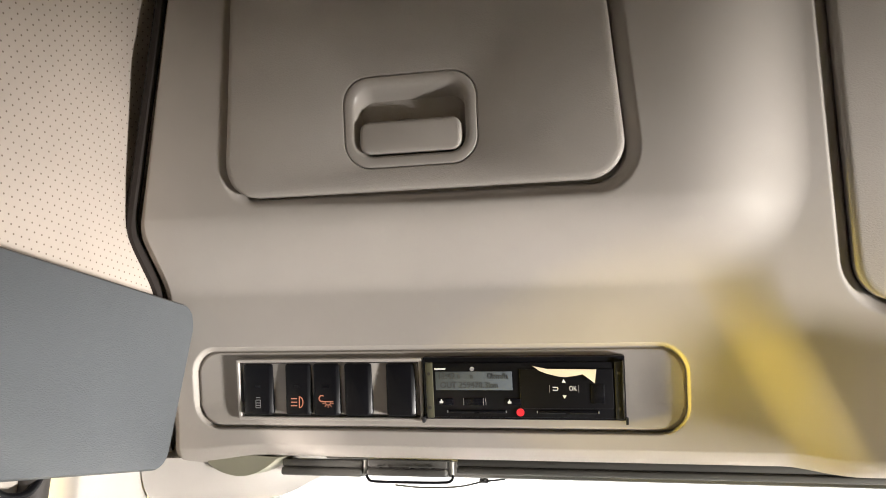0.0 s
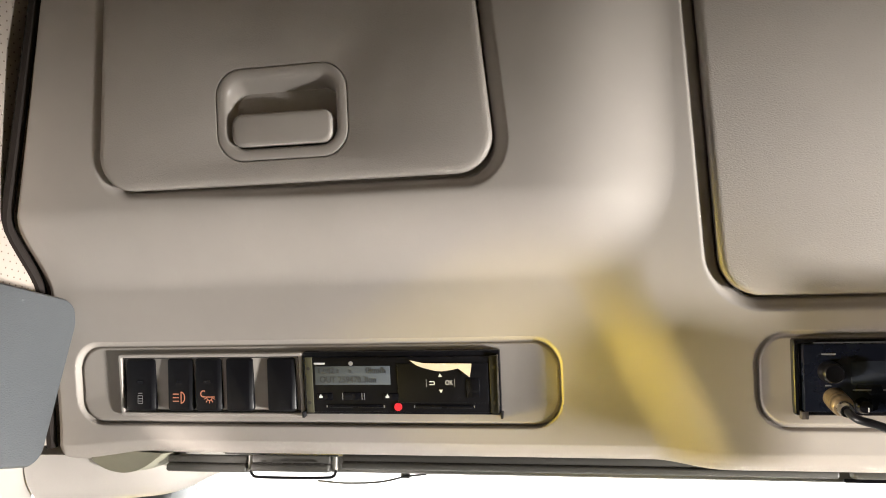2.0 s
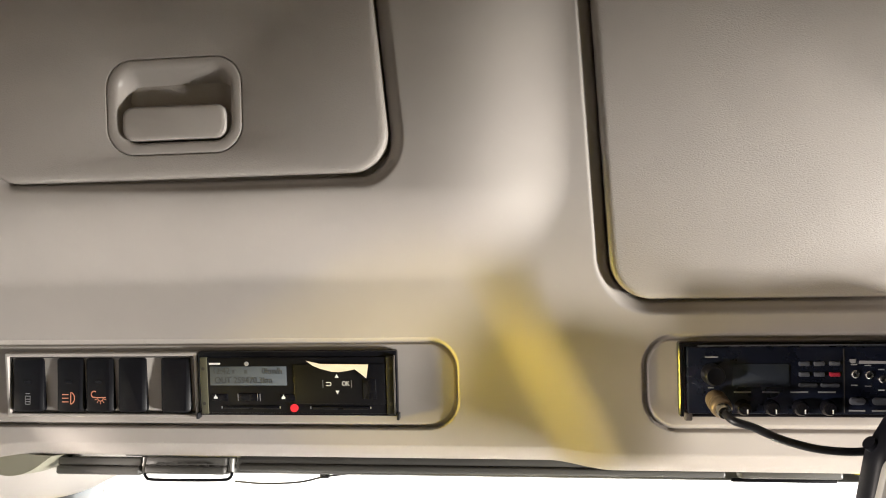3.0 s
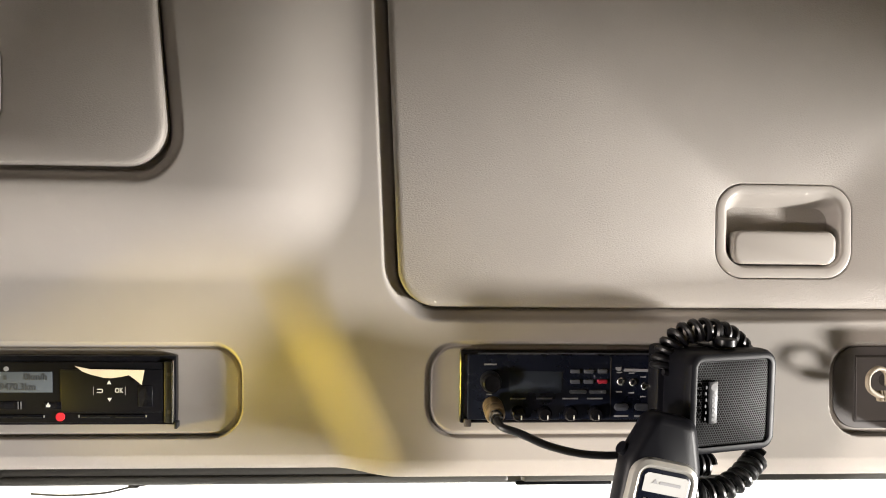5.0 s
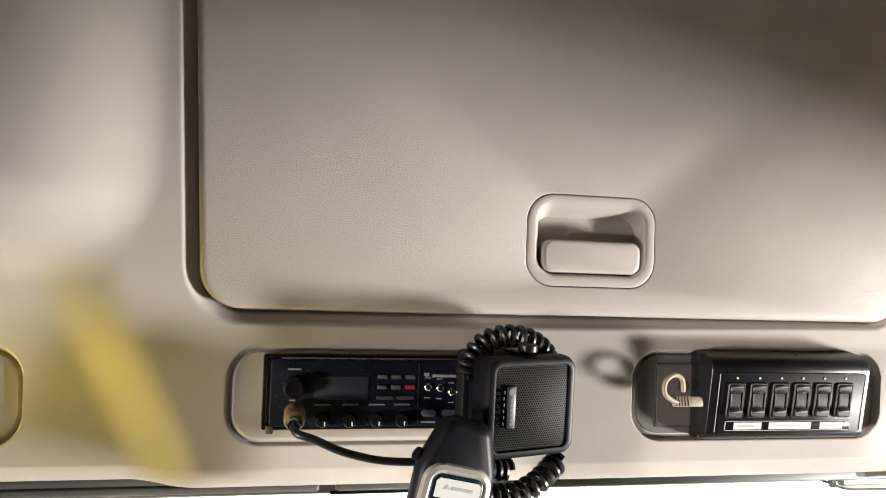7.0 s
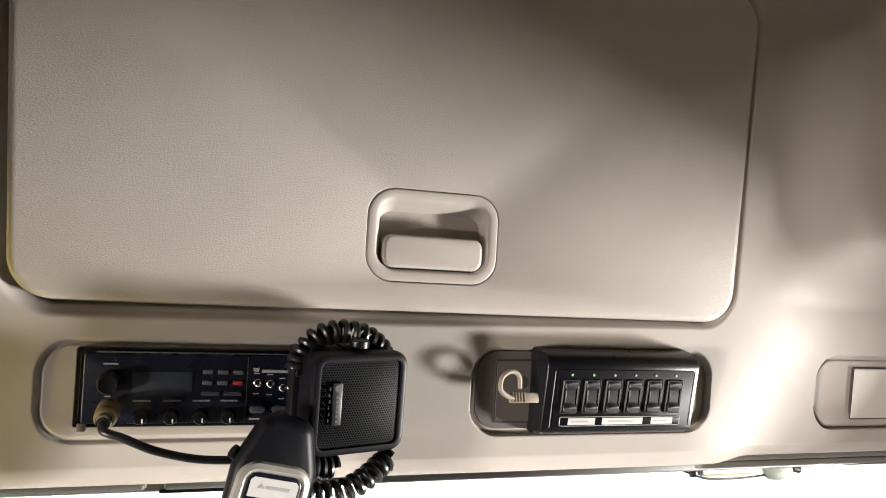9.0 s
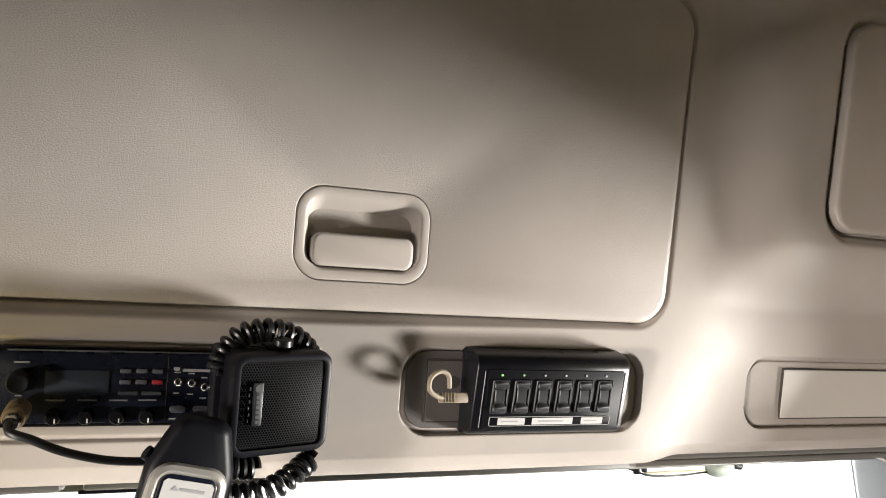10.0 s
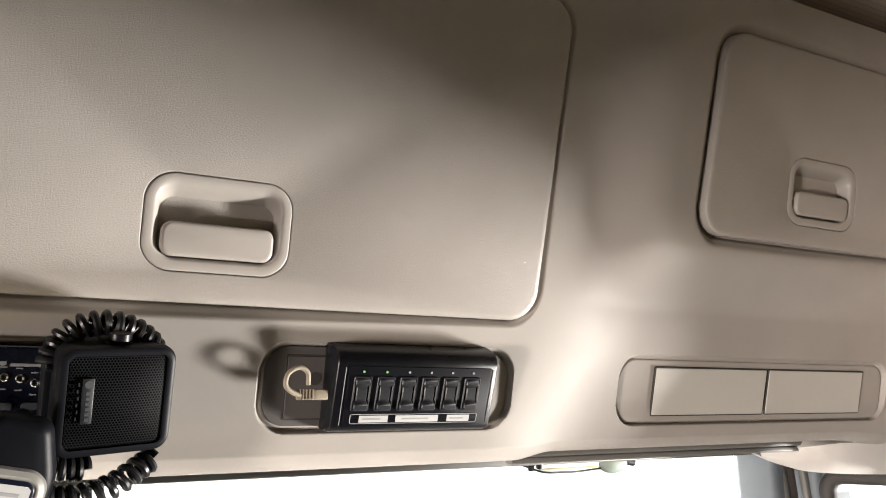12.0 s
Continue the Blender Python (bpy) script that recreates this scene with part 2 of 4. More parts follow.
def rounded(corners, r, per=8, along=10):
    """A closed outline round four (or more) corners, counted alike for every outline."""
    pts = []
    k = len(corners)
    rr = r if isinstance(r, (list, tuple)) else [r] * k
    arcs = []
    for i in range(k):
        a, b, c = Vector(corners[i - 1]), Vector(corners[i]), Vector(corners[(i + 1) % k])
        u, w = (a - b).normalized(), (c - b).normalized()
        half = u.angle(w) / 2
        t = rr[i] / math.tan(half)
        centre = b + (u + w).normalized() * (rr[i] / math.sin(half))
        p0, p1 = b + u * t, b + w * t
        v0, v1 = p0 - centre, p1 - centre
        sweep = v0.angle(v1) if rr[i] > 1e-6 else 0
        sign = 1 if v0.x * v1.y - v0.y * v1.x > 0 else -1
        a0 = math.atan2(v0.y, v0.x)
        arcs.append([centre + Vector((math.cos(a0 + sign * sweep * j / per), math.sin(a0 + sign * sweep * j / per))) * rr[i] for j in range(per + 1)])
    for i in range(k):
        pts += arcs[i]
        e, s = arcs[i][-1], arcs[(i + 1) % k][0]
        pts += [e.lerp(s, j / along) for j in range(1, along)]
    return pts


def inset(pts, d):
    """The outline moved inwards by d (outline counted anticlockwise)."""
    n = len(pts)
    out = []
    for i in range(n):
        t = pts[(i + 1) % n] - pts[i - 1]
        t = Vector((-t.y, t.x)).normalized()
        out.append(pts[i] + t * d)
    return out


def rect(x0, y0, x1, y1, r, per=8, along=10):
    return rounded([(x0, y0), (x1, y0), (x1, y1), (x0, y1)], r, per, along)


def loft(rings, cap_first=False, cap_last=True):
    """Skin over rings of equal count; each ring is a list of 3D points."""
    bm = bmesh.new()
    rows = [[bm.verts.new(p) for p in ring] for ring in rings]
    n = len(rows[0])
    for a, b in zip(rows, rows[1:]):
        for i in range(n):
            bm.faces.new((a[i], a[(i + 1) % n], b[(i + 1) % n], b[i]))
    if cap_first:
        bm.faces.new(rows[0])
    if cap_last:
        bm.faces.new(list(reversed(rows[-1])))
    return bm


def flat(pts, h):
    return [(p.x, p.y, h) for p in pts]


def plate(pts, h0, h1, r=0.0008):
    """A flat slab over an outline from height h0 to h1, with a rounded top edge."""
    rings = [flat(pts, h0), flat(pts, h1 - r), flat(inset(pts, r * 0.3), h1 - r * 0.3), flat(inset(pts, r), h1)]
    return loft(rings, True, True)


def poly(pts, h0, h1):
    bm = bmesh.new()
    lo = [bm.verts.new((x, y, h0)) for x, y in pts]
    hi = [bm.verts.new((x, y, h1)) for x, y in pts]
    bm.faces.new(hi)
    bm.faces.new(list(reversed(lo)))
    for i in range(len(pts)):
        bm.faces.new((lo[i - 1], lo[i], hi[i], hi[i - 1]))
    return bm


def tube(points, r, seg=10, name="cord", mat=None, parent=None, label=""):
    """A round cord along points, as a mesh."""
    bm = bmesh.new()
    pts = [Vector(p) for p in points]
    rings = []
    up = Vector((0.13, 0.31, 0.94))
    for i, p in enumerate(pts):
        d = (pts[min(i + 1, len(pts) - 1)] - pts[max(i - 1, 0)]).normalized()
        a = d.cross(up).normalized()
        up = a.cross(d)
        rings.append([bm.verts.new(p + (a * math.cos(2 * math.pi * j / seg) + up * math.sin(2 * math.pi * j / seg)) * r) for j in range(seg)])
    for a, b in zip(rings, rings[1:]):
        for j in range(seg):
            bm.faces.new((a[j], a[(j + 1) % seg], b[(j + 1) % seg], b[j]))
    bm.faces.new(rings[0])
    bm.faces.new(list(reversed(rings[-1])))
    return part(name, bm, mat, parent, label)


def bezier(ctrl, count):
    """A smooth line (Catmull-Rom) through the control points."""
    c = [Vector(p) for p in ctrl]
    c = [c[0] * 2 - c[1]] + c + [c[-1] * 2 - c[-2]]
    out = []
    for i in range(1, len(c) - 2):
        for j in range(count):
            t = j / count
            a, b, d, e = c[i - 1], c[i], c[i + 1], c[i + 2]
            out.append(0.5 * ((2 * b) + (d - a) * t + (2 * a - 5 * b + 4 * d - e) * t * t + (3 * b - a - 3 * d + e) * t ** 3))
    out.append(c[-2])
    return out


def writing(name, text, size, at, mat, parent, wide=1.0, turn=0):
    """Letters in the built-in font as a thin mesh, centred at (u, v, n)."""
    cu = bpy.data.curves.new("letters", 'FONT')
    cu.body, cu.size, cu.extrude = text, size, 0.0001
    cu.align_x, cu.align_y = 'CENTER', 'CENTER'
    tmp = new("letters", cu)
    me = bpy.data.meshes.new_from_object(tmp.evaluated_get(bpy.context.evaluated_depsgraph_get()))
    bpy.data.objects.remove(tmp)
    me.transform(Matrix.Translation(at) @ pose(0, 0, 0, 0, 0, turn) @ Matrix.Diagonal((wide, 1, 1, 1)))
    me.materials.clear()
    me.materials.append(mat)
    ob = new(name, me)
    ob.parent = parent
    return ob


# ---- the overhead console: shape of its skin ----
XC = 0.657


def smooth(a, b, x):
    t = np.clip((x - a) / (b - a), 0, 1)
    return t * t * (3 - 2 * t)


def centre_y(z):
    return 0.748 - 0.25 * (z - 1.58)


def locker_y(z):
    return 0.678 - 0.27 * (z - 1.715)


def strip_y(z):
    return 0.782 - 0.30 * (z - 1.515)


def side_y(z):
    k = smooth(1.608, 1.680, z)
    return strip_y(z) * (1 - k) + locker_y(z) * k


def skin_y(x, z):
    """Depth of the console's skin: lockers stand proud at the sides, the middle stands proud below."""
    u = np.abs(x - XC)
    low = np.clip((1.63 - z) / 0.17, 0, 1)
    mid = 0.455 - 0.085 * low
    upper = smooth(1.58, 1.70, z)
    half = np.where(x > XC, 0.090, 0.036) + np.where(x > XC, -0.032, 0.030) * upper
    mid = mid - 0.012 * upper
    k = smooth(mid - half, mid + half, u)
    # the left flank is steepest beside the middle locker, the right one in its midst
    k = np.where(x > XC, k * 0.6 + 0.4 * smooth(0, 1, k), k + 0.7 * upper * k * (1 - k))
    return centre_y(z) * (1 - k) + side_y(z) * k


def frame_on(x, z, y_of, slope, lift=0.0):
    """A pose on the console: local x along it, local y up its face, local z out of it."""
    a = math.atan(slope)
    m = Matrix(((1, 0, 0, x), (0, -math.sin(a), -math.cos(a), float(y_of(z))), (0, math.cos(a), -math.sin(a), z), (0, 0, 0, 1)))
    return m @ Matrix.Translation((0, 0, lift))


# outlines in (x, z)
LOCKER_L = [(-0.266, 1.692), (0.1235, 1.692), (0.1015, 1.930), (-0.247, 1.930)]
LOCKER_C = [(0.312, 1.587), (1.002, 1.587), (1.020, 1.935), (0.294, 1.935)]
LOCKER_R = [(1.197, 1.692), (1.580, 1.692), (1.561, 1.930), (1.210, 1.930)]
RECESS = [(-0.337, 0.171), (0.338, 0.604), (0.710, 0.981), (1.141, 1.646)]


def sd_box(x, z, x0, z0, x1, z1, r):
    """Signed distance inside a rounded box (positive inside)."""
    qx = np.abs(x - (x0 + x1) / 2) - (x1 - x0) / 2 + r
    qz = np.abs(z - (z0 + z1) / 2) - (z1 - z0) / 2 + r
    return r - np.hypot(np.maximum(qx, 0), np.maximum(qz, 0)) - np.minimum(np.maximum(qx, qz), 0)


def sd_quad(x, z, q, r):
    """The same for a box with leaning sides."""
    k = (z - q[0][1]) / (q[3][1] - q[0][1])
    x0 = q[0][0] + (q[3][0] - q[0][0]) * k
    x1 = q[1][0] + (q[2][0] - q[1][0]) * k
    qx = np.abs(x - (x0 + x1) / 2) - (x1 - x0) / 2 + r
    qz = np.abs(z - (q[0][1] + q[3][1]) / 2) - (q[3][1] - q[0][1]) / 2 + r
    return r - np.hypot(np.maximum(qx, 0), np.maximum(qz, 0)) - np.minimum(np.maximum(qx, qz), 0)


def console_mesh():
    xs = np.linspace(-0.3725, 1.6866, 1800)
    zs = np.concatenate([np.arange(1.447, 1.58, 0.0011), np.arange(1.58, 1.985, 0.0024)])
    X, Z = np.meshgrid(xs, zs)
    Y = skin_y(X, Z)
    for x0, x1 in RECESS:
        floor = 0.0030 if 0.3 < x0 < 0.4 else 0.0070
        d = sd_box(X, Z, x0, 1.4755, x1, 1.5565, 0.027)
        foot = smooth(1.505, 1.478, Z) * smooth(0.0, 0.004, d) * (0.0 if 0.7 < x0 < 0.8 else 0.003)
        # a narrow groove, then the tray inside it
        Y = Y + smooth(-0.0016, 0.0012, d) * (floor + 0.0018) - smooth(0.0024, 0.0044, d) * 0.0025 - foot
    for q, r, wide, narrow in ((LOCKER_L, 0.034, 1, 0.3), (LOCKER_C, 0.036, -1, 0.35), (LOCKER_R, 0.034, -1, 0.45)):
        d = sd_quad(X, Z, q, r)
        xm, hw = (q[0][0] + q[1][0]) / 2, (q[1][0] - q[0][0]) / 2
        k = narrow + (1 - narrow) * smooth(-1.0, 0.2, wide * (X - xm) / hw)
        # soft shoulder, then the well behind the door
        Y = Y + smooth(-0.004 - 0.010 * k, -0.0005, d) * (0.0015 + 0.0075 * k) + smooth(-0.002, 0.0030, d) * 0.0075
    # lower edge and left and right ends roll backwards
    Y = Y + 0.016 * (1 - np.sqrt(np.clip((Z - 1.447) / 0.012, 0, 1)))
    end = np.minimum(X + 0.3725, 1.6866 - X)
    Y = Y + 0.020 * (1 - np.sqrt(np.clip(end / 0.014, 0, 1)))
    # the ends lean inwards towards the roof
    far = np.clip((np.abs(X - XC) - 0.93) / 0.10, 0, 1)
    X = X - np.sign(X - XC) * far * 0.21 * np.maximum(0, Z - 1.665)
    # the middle reaches a little lower than the sides
    drop = 1 - smooth(0.345, 0.405, np.abs(X - XC))
    drop = 0.0075 * drop + 0.010 * smooth(0.91, 1.01, np.abs(X - XC))
    Z = Z - drop * smooth(1.478, 1.447, Z)
    me = bpy.data.meshes.new("console")
    nz, nx = X.shape
    back = 0.86
    co = np.stack([X, Y, Z], -1).reshape(-1, 3)
    i = np.arange(nz * nx).reshape(nz, nx)
    quads = np.stack([i[:-1, :-1], i[:-1, 1:], i[1:, 1:], i[1:, :-1]], -1).reshape(-1, 4)
    # returns along the four edges
    rim = [i[0, :], i[:, -1], i[-1, ::-1], i[::-1, 0]]
    verts, faces = [co], [quads]
    base = len(co)
    for line in rim:
        extra = co[line].copy()
        extra[:, 1] = np.where(extra[:, 2] < 1.45, 0.835, back)
        k = len(line)
        j = base + np.arange(k)
        faces.append(np.stack([line[1:], line[:-1], j[:-1], j[1:]], -1))
        verts.append(extra)
        base += k
    V, Fq = np.concatenate(verts), np.concatenate(faces)
    me.from_pydata(V.tolist(), [], Fq.tolist())
    me.materials.append(M_fascia)
    me.shade_smooth()
    me.set_sharp_from_angle(angle=radians(50))
    return me


console = new("overhead_console", console_mesh())
tagged(console, "taupe moulded plastic overhead console with recessed bays", "console", kind="structure")


# ---- locker doors ----


def locker(q, y_of, slope, hx, hz, r, label):
    """A hinged locker door with a pull handle; q is its outline in (x, z)."""
    c, s = math.cos(math.atan(slope)), math.sin(math.atan(slope))
    x0 = (q[0][0] + q[1][0]) / 2
    z0 = (q[0][1] + q[3][1]) / 2
    m = frame_on(x0, z0, y_of, slope)
    top = thing("locker_door", label, "locker door", "overhead lockers", m=m)
    loc = [(x - x0, (z - z0) / c) for x, z in q]
    out = inset(rounded(loc, r, 12, 14), 0.0010)
    hu, hv = hx - x0, (hz - z0) / c
    hole = rect(hu - 0.0640, hv - 0.0432, hu + 0.0640, hv + 0.0432, 0.0255, 12, 14)
    rings = [flat(inset(out, 0.004), -0.014), flat(out, -0.010), flat(out, 0.0008), flat(inset(out, 0.0010), 0.0026), flat(inset(out, 0.0030), 0.0038),
             flat(inset(out, 0.007), 0.0042), flat(inset(hole, -0.0012), 0.0042), flat(inset(hole, -0.0004), 0.0039), flat(hole, 0.0032), flat(hole, -0.012)]
    part("panel", loft(rings, True, False), M_door, top)
    # handle: flush rim that rolls over into a deep bowl, and the pull tab
    rim = rect(hu - 0.0633, hv - 0.0425, hu + 0.0633, hv + 0.0425, 0.0248, 12, 14)
    steps = [(0.0565, -0.0345, 0.0385, 0.0205, 0.0040), (0.0545, -0.0332, 0.0360, 0.0185, 0.0034), (0.0530, -0.0322, 0.0335, 0.0170, 0.0018), (0.0518, -0.0314, 0.0305, 0.0155, -0.0014),
             (0.0510, -0.0310, 0.0265, 0.0145, -0.0070), (0.0504, -0.0308, 0.0220, 0.0135, -0.0150), (0.0498, -0.0306, 0.0165, 0.0125, -0.0250), (0.0490, -0.0304, 0.0100, 0.0110, -0.0360), (0.0480, -0.0302, 0.0040, 0.0095, -0.0440)]
    bowl = [flat(rim, -0.010), flat(rim, 0.0034), flat(inset(rim, 0.0005), 0.0040), flat(inset(rim, 0.0014), 0.0043)]
    bowl += [flat(rect(hu - w, hv + lo, hu + w, hv + hi, rr, 12, 14), n) for w, lo, hi, rr, n in steps]
    handle = part("handle", loft(bowl[:-2], False, False), M_bezel, top, "smooth recessed grip with a rounded rim")
    # deepest rings of the bowl get a dark colour in place of shade
    part("shade_hollow", loft(bowl[-3:], False, True), M_gap, handle, "finger hollow behind the tab, coloured dark for its shade")
    tab = rect(hu - 0.0486, hv - 0.0300, hu + 0.0486, hv + 0.0005, 0.0098, 12, 14)
    rings = [flat(inset(tab, 0.003), -0.0200), flat(inset(tab, 0.0010), -0.0180), flat(tab, 0.0030), flat(inset(tab, 0.0005), 0.0046), flat(inset(tab, 0.0016), 0.0056), flat(inset(tab, 0.004), 0.0060)]
    part("pull_tab", loft(rings, True, True), M_bezel, handle, "smooth pull tab")
    return top


locker(LOCKER_L, locker_y, 0.27, -0.0735, 1.755, 0.034, "taupe grained plastic locker door, closed, over the tachograph")
locker(LOCKER_C, centre_y, 0.25, 0.662, 1.656, 0.036, "wide taupe leather-grained locker door, closed, over the radio")
locker(LOCKER_R, locker_y, 0.27, 1.397, 1.759, 0.034, "taupe grained plastic locker door, closed, over blank panels")
# ---- the cab round the console ----
X_L, X_R = XC - 1.073, XC + 1.073


CORNERS = {4: 0.03, 8: [0.07, 0.05, 0.03, 0.03, 0.03, 0.03, 0.03, 0.03]}


def wall_with_opening(name, x0, x1, openings, mat, label):
    """A side wall of the cab, between x0 and x1, with a rounded window opening given in (y, z)."""
    holes = [rounded(o, CORNERS[len(o)], 8, 10) for o in openings]
    bm = bmesh.new()
    edges = []
    for pts in ([Vector(p) for p in ((-1.0, 0.0), (1.16, 0.0), (1.16, 2.02), (-1.0, 2.02))], *holes):
        vs = [bm.verts.new((x0, p.x, p.y)) for p in pts]
        edges += [bm.edges.new((vs[i - 1], vs[i])) for i in range(len(vs))]
    faces = bmesh.ops.triangle_fill(bm, edges=edges, use_beauty=True)["geom"]
    ext = bmesh.ops.extrude_face_region(bm, geom=faces)["geom"]
    bmesh.ops.translate(bm, vec=(x1 - x0, 0, 0), verts=[v for v in ext if isinstance(v, bmesh.types.BMVert)])
    ob = part(name, bm, mat, smooth=False)
    return tagged(ob, label, "wall", kind="structure")


# unseen outlines of OPENING, OPENING_L and REAR_L are shaped to mask the lamps
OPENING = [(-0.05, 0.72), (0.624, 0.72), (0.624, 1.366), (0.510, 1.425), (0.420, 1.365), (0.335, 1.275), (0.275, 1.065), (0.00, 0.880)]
QUARTER_R = [(0.788, 0.90), (0.960, 0.90), (0.960, 1.382), (0.788, 1.388)]
OPENING_L = [(0.656, 1.245), (0.90, 1.245), (0.90, 1.462), (0.655, 1.462)]
REAR_L = [(-0.45, 0.70), (0.43, 0.70), (0.43, 1.310), (-0.45, 1.235)]
wall_with_opening("wall_left", X_L - 0.05, X_L, [OPENING_L, REAR_L], M_shell, "grey inner side of the cab, openings cut to shape the lamp light")
wall_with_opening("wall_right", X_R, X_R + 0.05, [OPENING, QUARTER_R], M_pillar, "blue-grey inner side of the cab, quarter light and an opening cut to shape light")
for name, c, s, mat in (("floor", (XC, 0.08, -0.03), (2.146, 2.16, 0.06), M_dash), ("ceiling", (XC, 0.08, 2.05), (2.146, 2.16, 0.06), M_liner),
                        ("wall_back", (XC, -1.03, 1.0), (2.146, 0.06, 2.04), M_dash), ("wall_front", (XC, 1.19, 0.42), (2.146, 0.06, 0.84), M_dash),
                        ("wall_header", (XC, 1.13, 1.74), (2.146, 0.06, 0.56), M_shell)):
    tagged(part(name, box(c, s, 0.004), mat), "plain inner surface of the cab", name.split("_")[0], kind="structure")
tagged(part("dashboard", box((XC, 0.78, 0.56), (2.12, 0.72, 0.74), 0.05, 5), M_dashtop), "plain dark grey dashboard top", "dashboard", kind="structure")

# added reflector: brightens the left of the console from below
tagged(part("bounce_box", box((0.02, 0.80, 0.94), (0.72, 0.56, 0.12), 0.05, 5), M_bounce), "unseen pale grey box added to bounce light onto the console", "dashboard", kind="structure")

# ground outside
g = bmesh.new()
bmesh.ops.create_grid(g, x_segments=2, y_segments=2, size=1500, matrix=Matrix.Translation((0, 0, -1.2)))
tagged(part("ground", g, M_ground), "pale dusty open ground outside", "ground", kind="structure")

# added dark disc near the truck, so less ground bounce reaches the cab
dark_disc = bmesh.new()
bmesh.ops.create_circle(dark_disc, cap_ends=True, segments=64, radius=13, matrix=Matrix.Translation((0, 0, -1.19)))
tagged(part("dark_disc", dark_disc, M_darkdisc), "dark disc added on the ground to cut light bounced into the cab", "ground", kind="structure")

# side headliners above the doors
for side, x in ((1, X_L + 0.0365), (-1, X_R - 0.0365)):
    line = [(0.0, 1.452), (0.0, 1.60), (0.002, 1.72), (0.012, 1.84), (0.040, 1.94), (0.10, 2.01)]
    bm = bmesh.new()
    ys = [-0.95, 0.2, 0.60, 0.72, 0.86]
    rows = [[bm.verts.new((x + side * dx, y, z)) for dx, z in line] for y in ys]
    rows += [[bm.verts.new((x + side * (dx - 0.02), y, z)) for dx, z in line] for y in reversed(ys)]
    for a, b in zip(rows, rows[1:] + rows[:1]):
        for i in range(len(line) - 1):
            bm.faces.new((a[i], a[i + 1], b[i + 1], b[i]))
    tagged(part("side_headliner", bm, M_liner), "pale beige perforated vinyl lining above the door", "headliner", kind="structure")

# rubber edge between console and headliner
for side, x in ((1, -0.3745), (-1, 1.6886)):
    pts = [(x - side * 0.003 + side * 0.21 * max(0.0, z - 1.665), float(skin_y(x + side * 0.002, z)) + 0.006, z) for z in np.linspace(1.45, 1.98, 60)]
    tagged(tube(pts, 0.0058, 8, "edge_seal", M_seal), "black rubber seal along the end of the console", "seal", kind="structure")

# sun visor along the driver's door window
visor = thing("side_visor", "blue-grey grained vinyl sun visor folded against the door", "sun visor")
outline = rounded([(0.08, 1.436), (0.741, 1.4335), (0.770, 1.601), (0.08, 1.602)], [0.02, 0.022, 0.022, 0.02], 8, 10)
t0, t1 = -0.348, -0.334
rings = [[(t0, p.x, p.y) for p in inset(outline, 0.004)], [(t0 + 0.003, p.x, p.y) for p in outline], [(t1 - 0.004, p.x, p.y) for p in outline],
         [(t1 - 0.001, p.x, p.y) for p in inset(outline, 0.002)], [(t1, p.x, p.y) for p in inset(outline, 0.006)]]
part("pad", loft(rings, True, True), M_visor, visor)
part("rod", rod((-0.356, 0.10, 1.598), (-0.356, 0.77, 1.594), 0.005), M_black, visor)

# windscreen: header trim, roller blind and glass
header = thing("windscreen_trim", "grey plastic trim along the top of the windscreen", "trim", kind="structure")
part("upper_strip", box((XC, 1.02, 1.447), (2.10, 0.16, 0.014), 0.004), M_trim, header)
part("lower_strip", box((XC, 1.075, 1.428), (2.10, 0.05, 0.026), 0.005), M_trim, header)
part("soffit", box((XC, 0.90, 1.462), (2.06, 0.16, 0.012), 0.003), M_trim, header)
for z, d, n in ((1.4420, 0.0, "upper_rail"), (1.4335, 0.004, "lower_rail")):
    part(n, box((1.335, 0.880 + d, z), (0.580, 0.014, 0.0080), 0.0025, 3), M_rail, header)
blind = thing("roller_blind", "grey roller blind cassette with a pull clip under the console", "roller blind")
def moulded_bar(x0, x1, z0, z1, y0, name, joint, parent):
    """A blind rail: rounded lower body, drawn-in joint line and an upper lip."""
    zj = z0 + (z1 - z0) * joint
    body = part(name, box(((x0 + x1) / 2, y0 + 0.016, (z0 + zj) / 2), (x1 - x0, 0.032, zj - z0 - 0.0008), 0.0028, 3), M_trim, parent)
    part("lip", box(((x0 + x1) / 2, y0 + 0.0175, (zj + z1) / 2), (x1 - x0 - 0.001, 0.031, z1 - zj - 0.0004), 0.0016, 2), M_trim, body)
    part("joint", box(((x0 + x1) / 2, y0 + 0.018, zj), (x1 - x0 - 0.004, 0.030, 0.0016), 0), M_gap, body, smooth=False)
    return body


moulded_bar(-0.2505, -0.1590, 1.4262, 1.4435, 0.8240, "cassette", 0.55, blind)
moulded_bar(-0.0600, 0.4200, 1.4310, 1.4470, 0.8380, "pull_bar", 0.50, blind)
clip = moulded_bar(-0.1530, -0.0670, 1.4280, 1.4450, 0.8220, "clip", 0.52, blind)
for i in range(7):
    part("slot", box((-0.143 + i * 0.0112, 0.8212, 1.4370), (0.0066, 0.002, 0.0012), 0.0004), M_gap, clip)
for x in (-0.1562, -0.0635):
    part("pin", rod((x, 0.8300, 1.4300), (x, 0.8300, 1.4440), 0.0030, 14), M_silver, blind, "bright metal pin")
tube(bezier([(-0.1540, 0.8260, 1.4290), (-0.1515, 0.8260, 1.4250), (-0.1450, 0.8260, 1.4228), (-0.1100, 0.8260, 1.4226), (-0.0720, 0.8260, 1.4234), (-0.0630, 0.8260, 1.4254), (-0.0605, 0.8260, 1.4310)], 6), 0.0015, 8, "hook", M_black, blind)
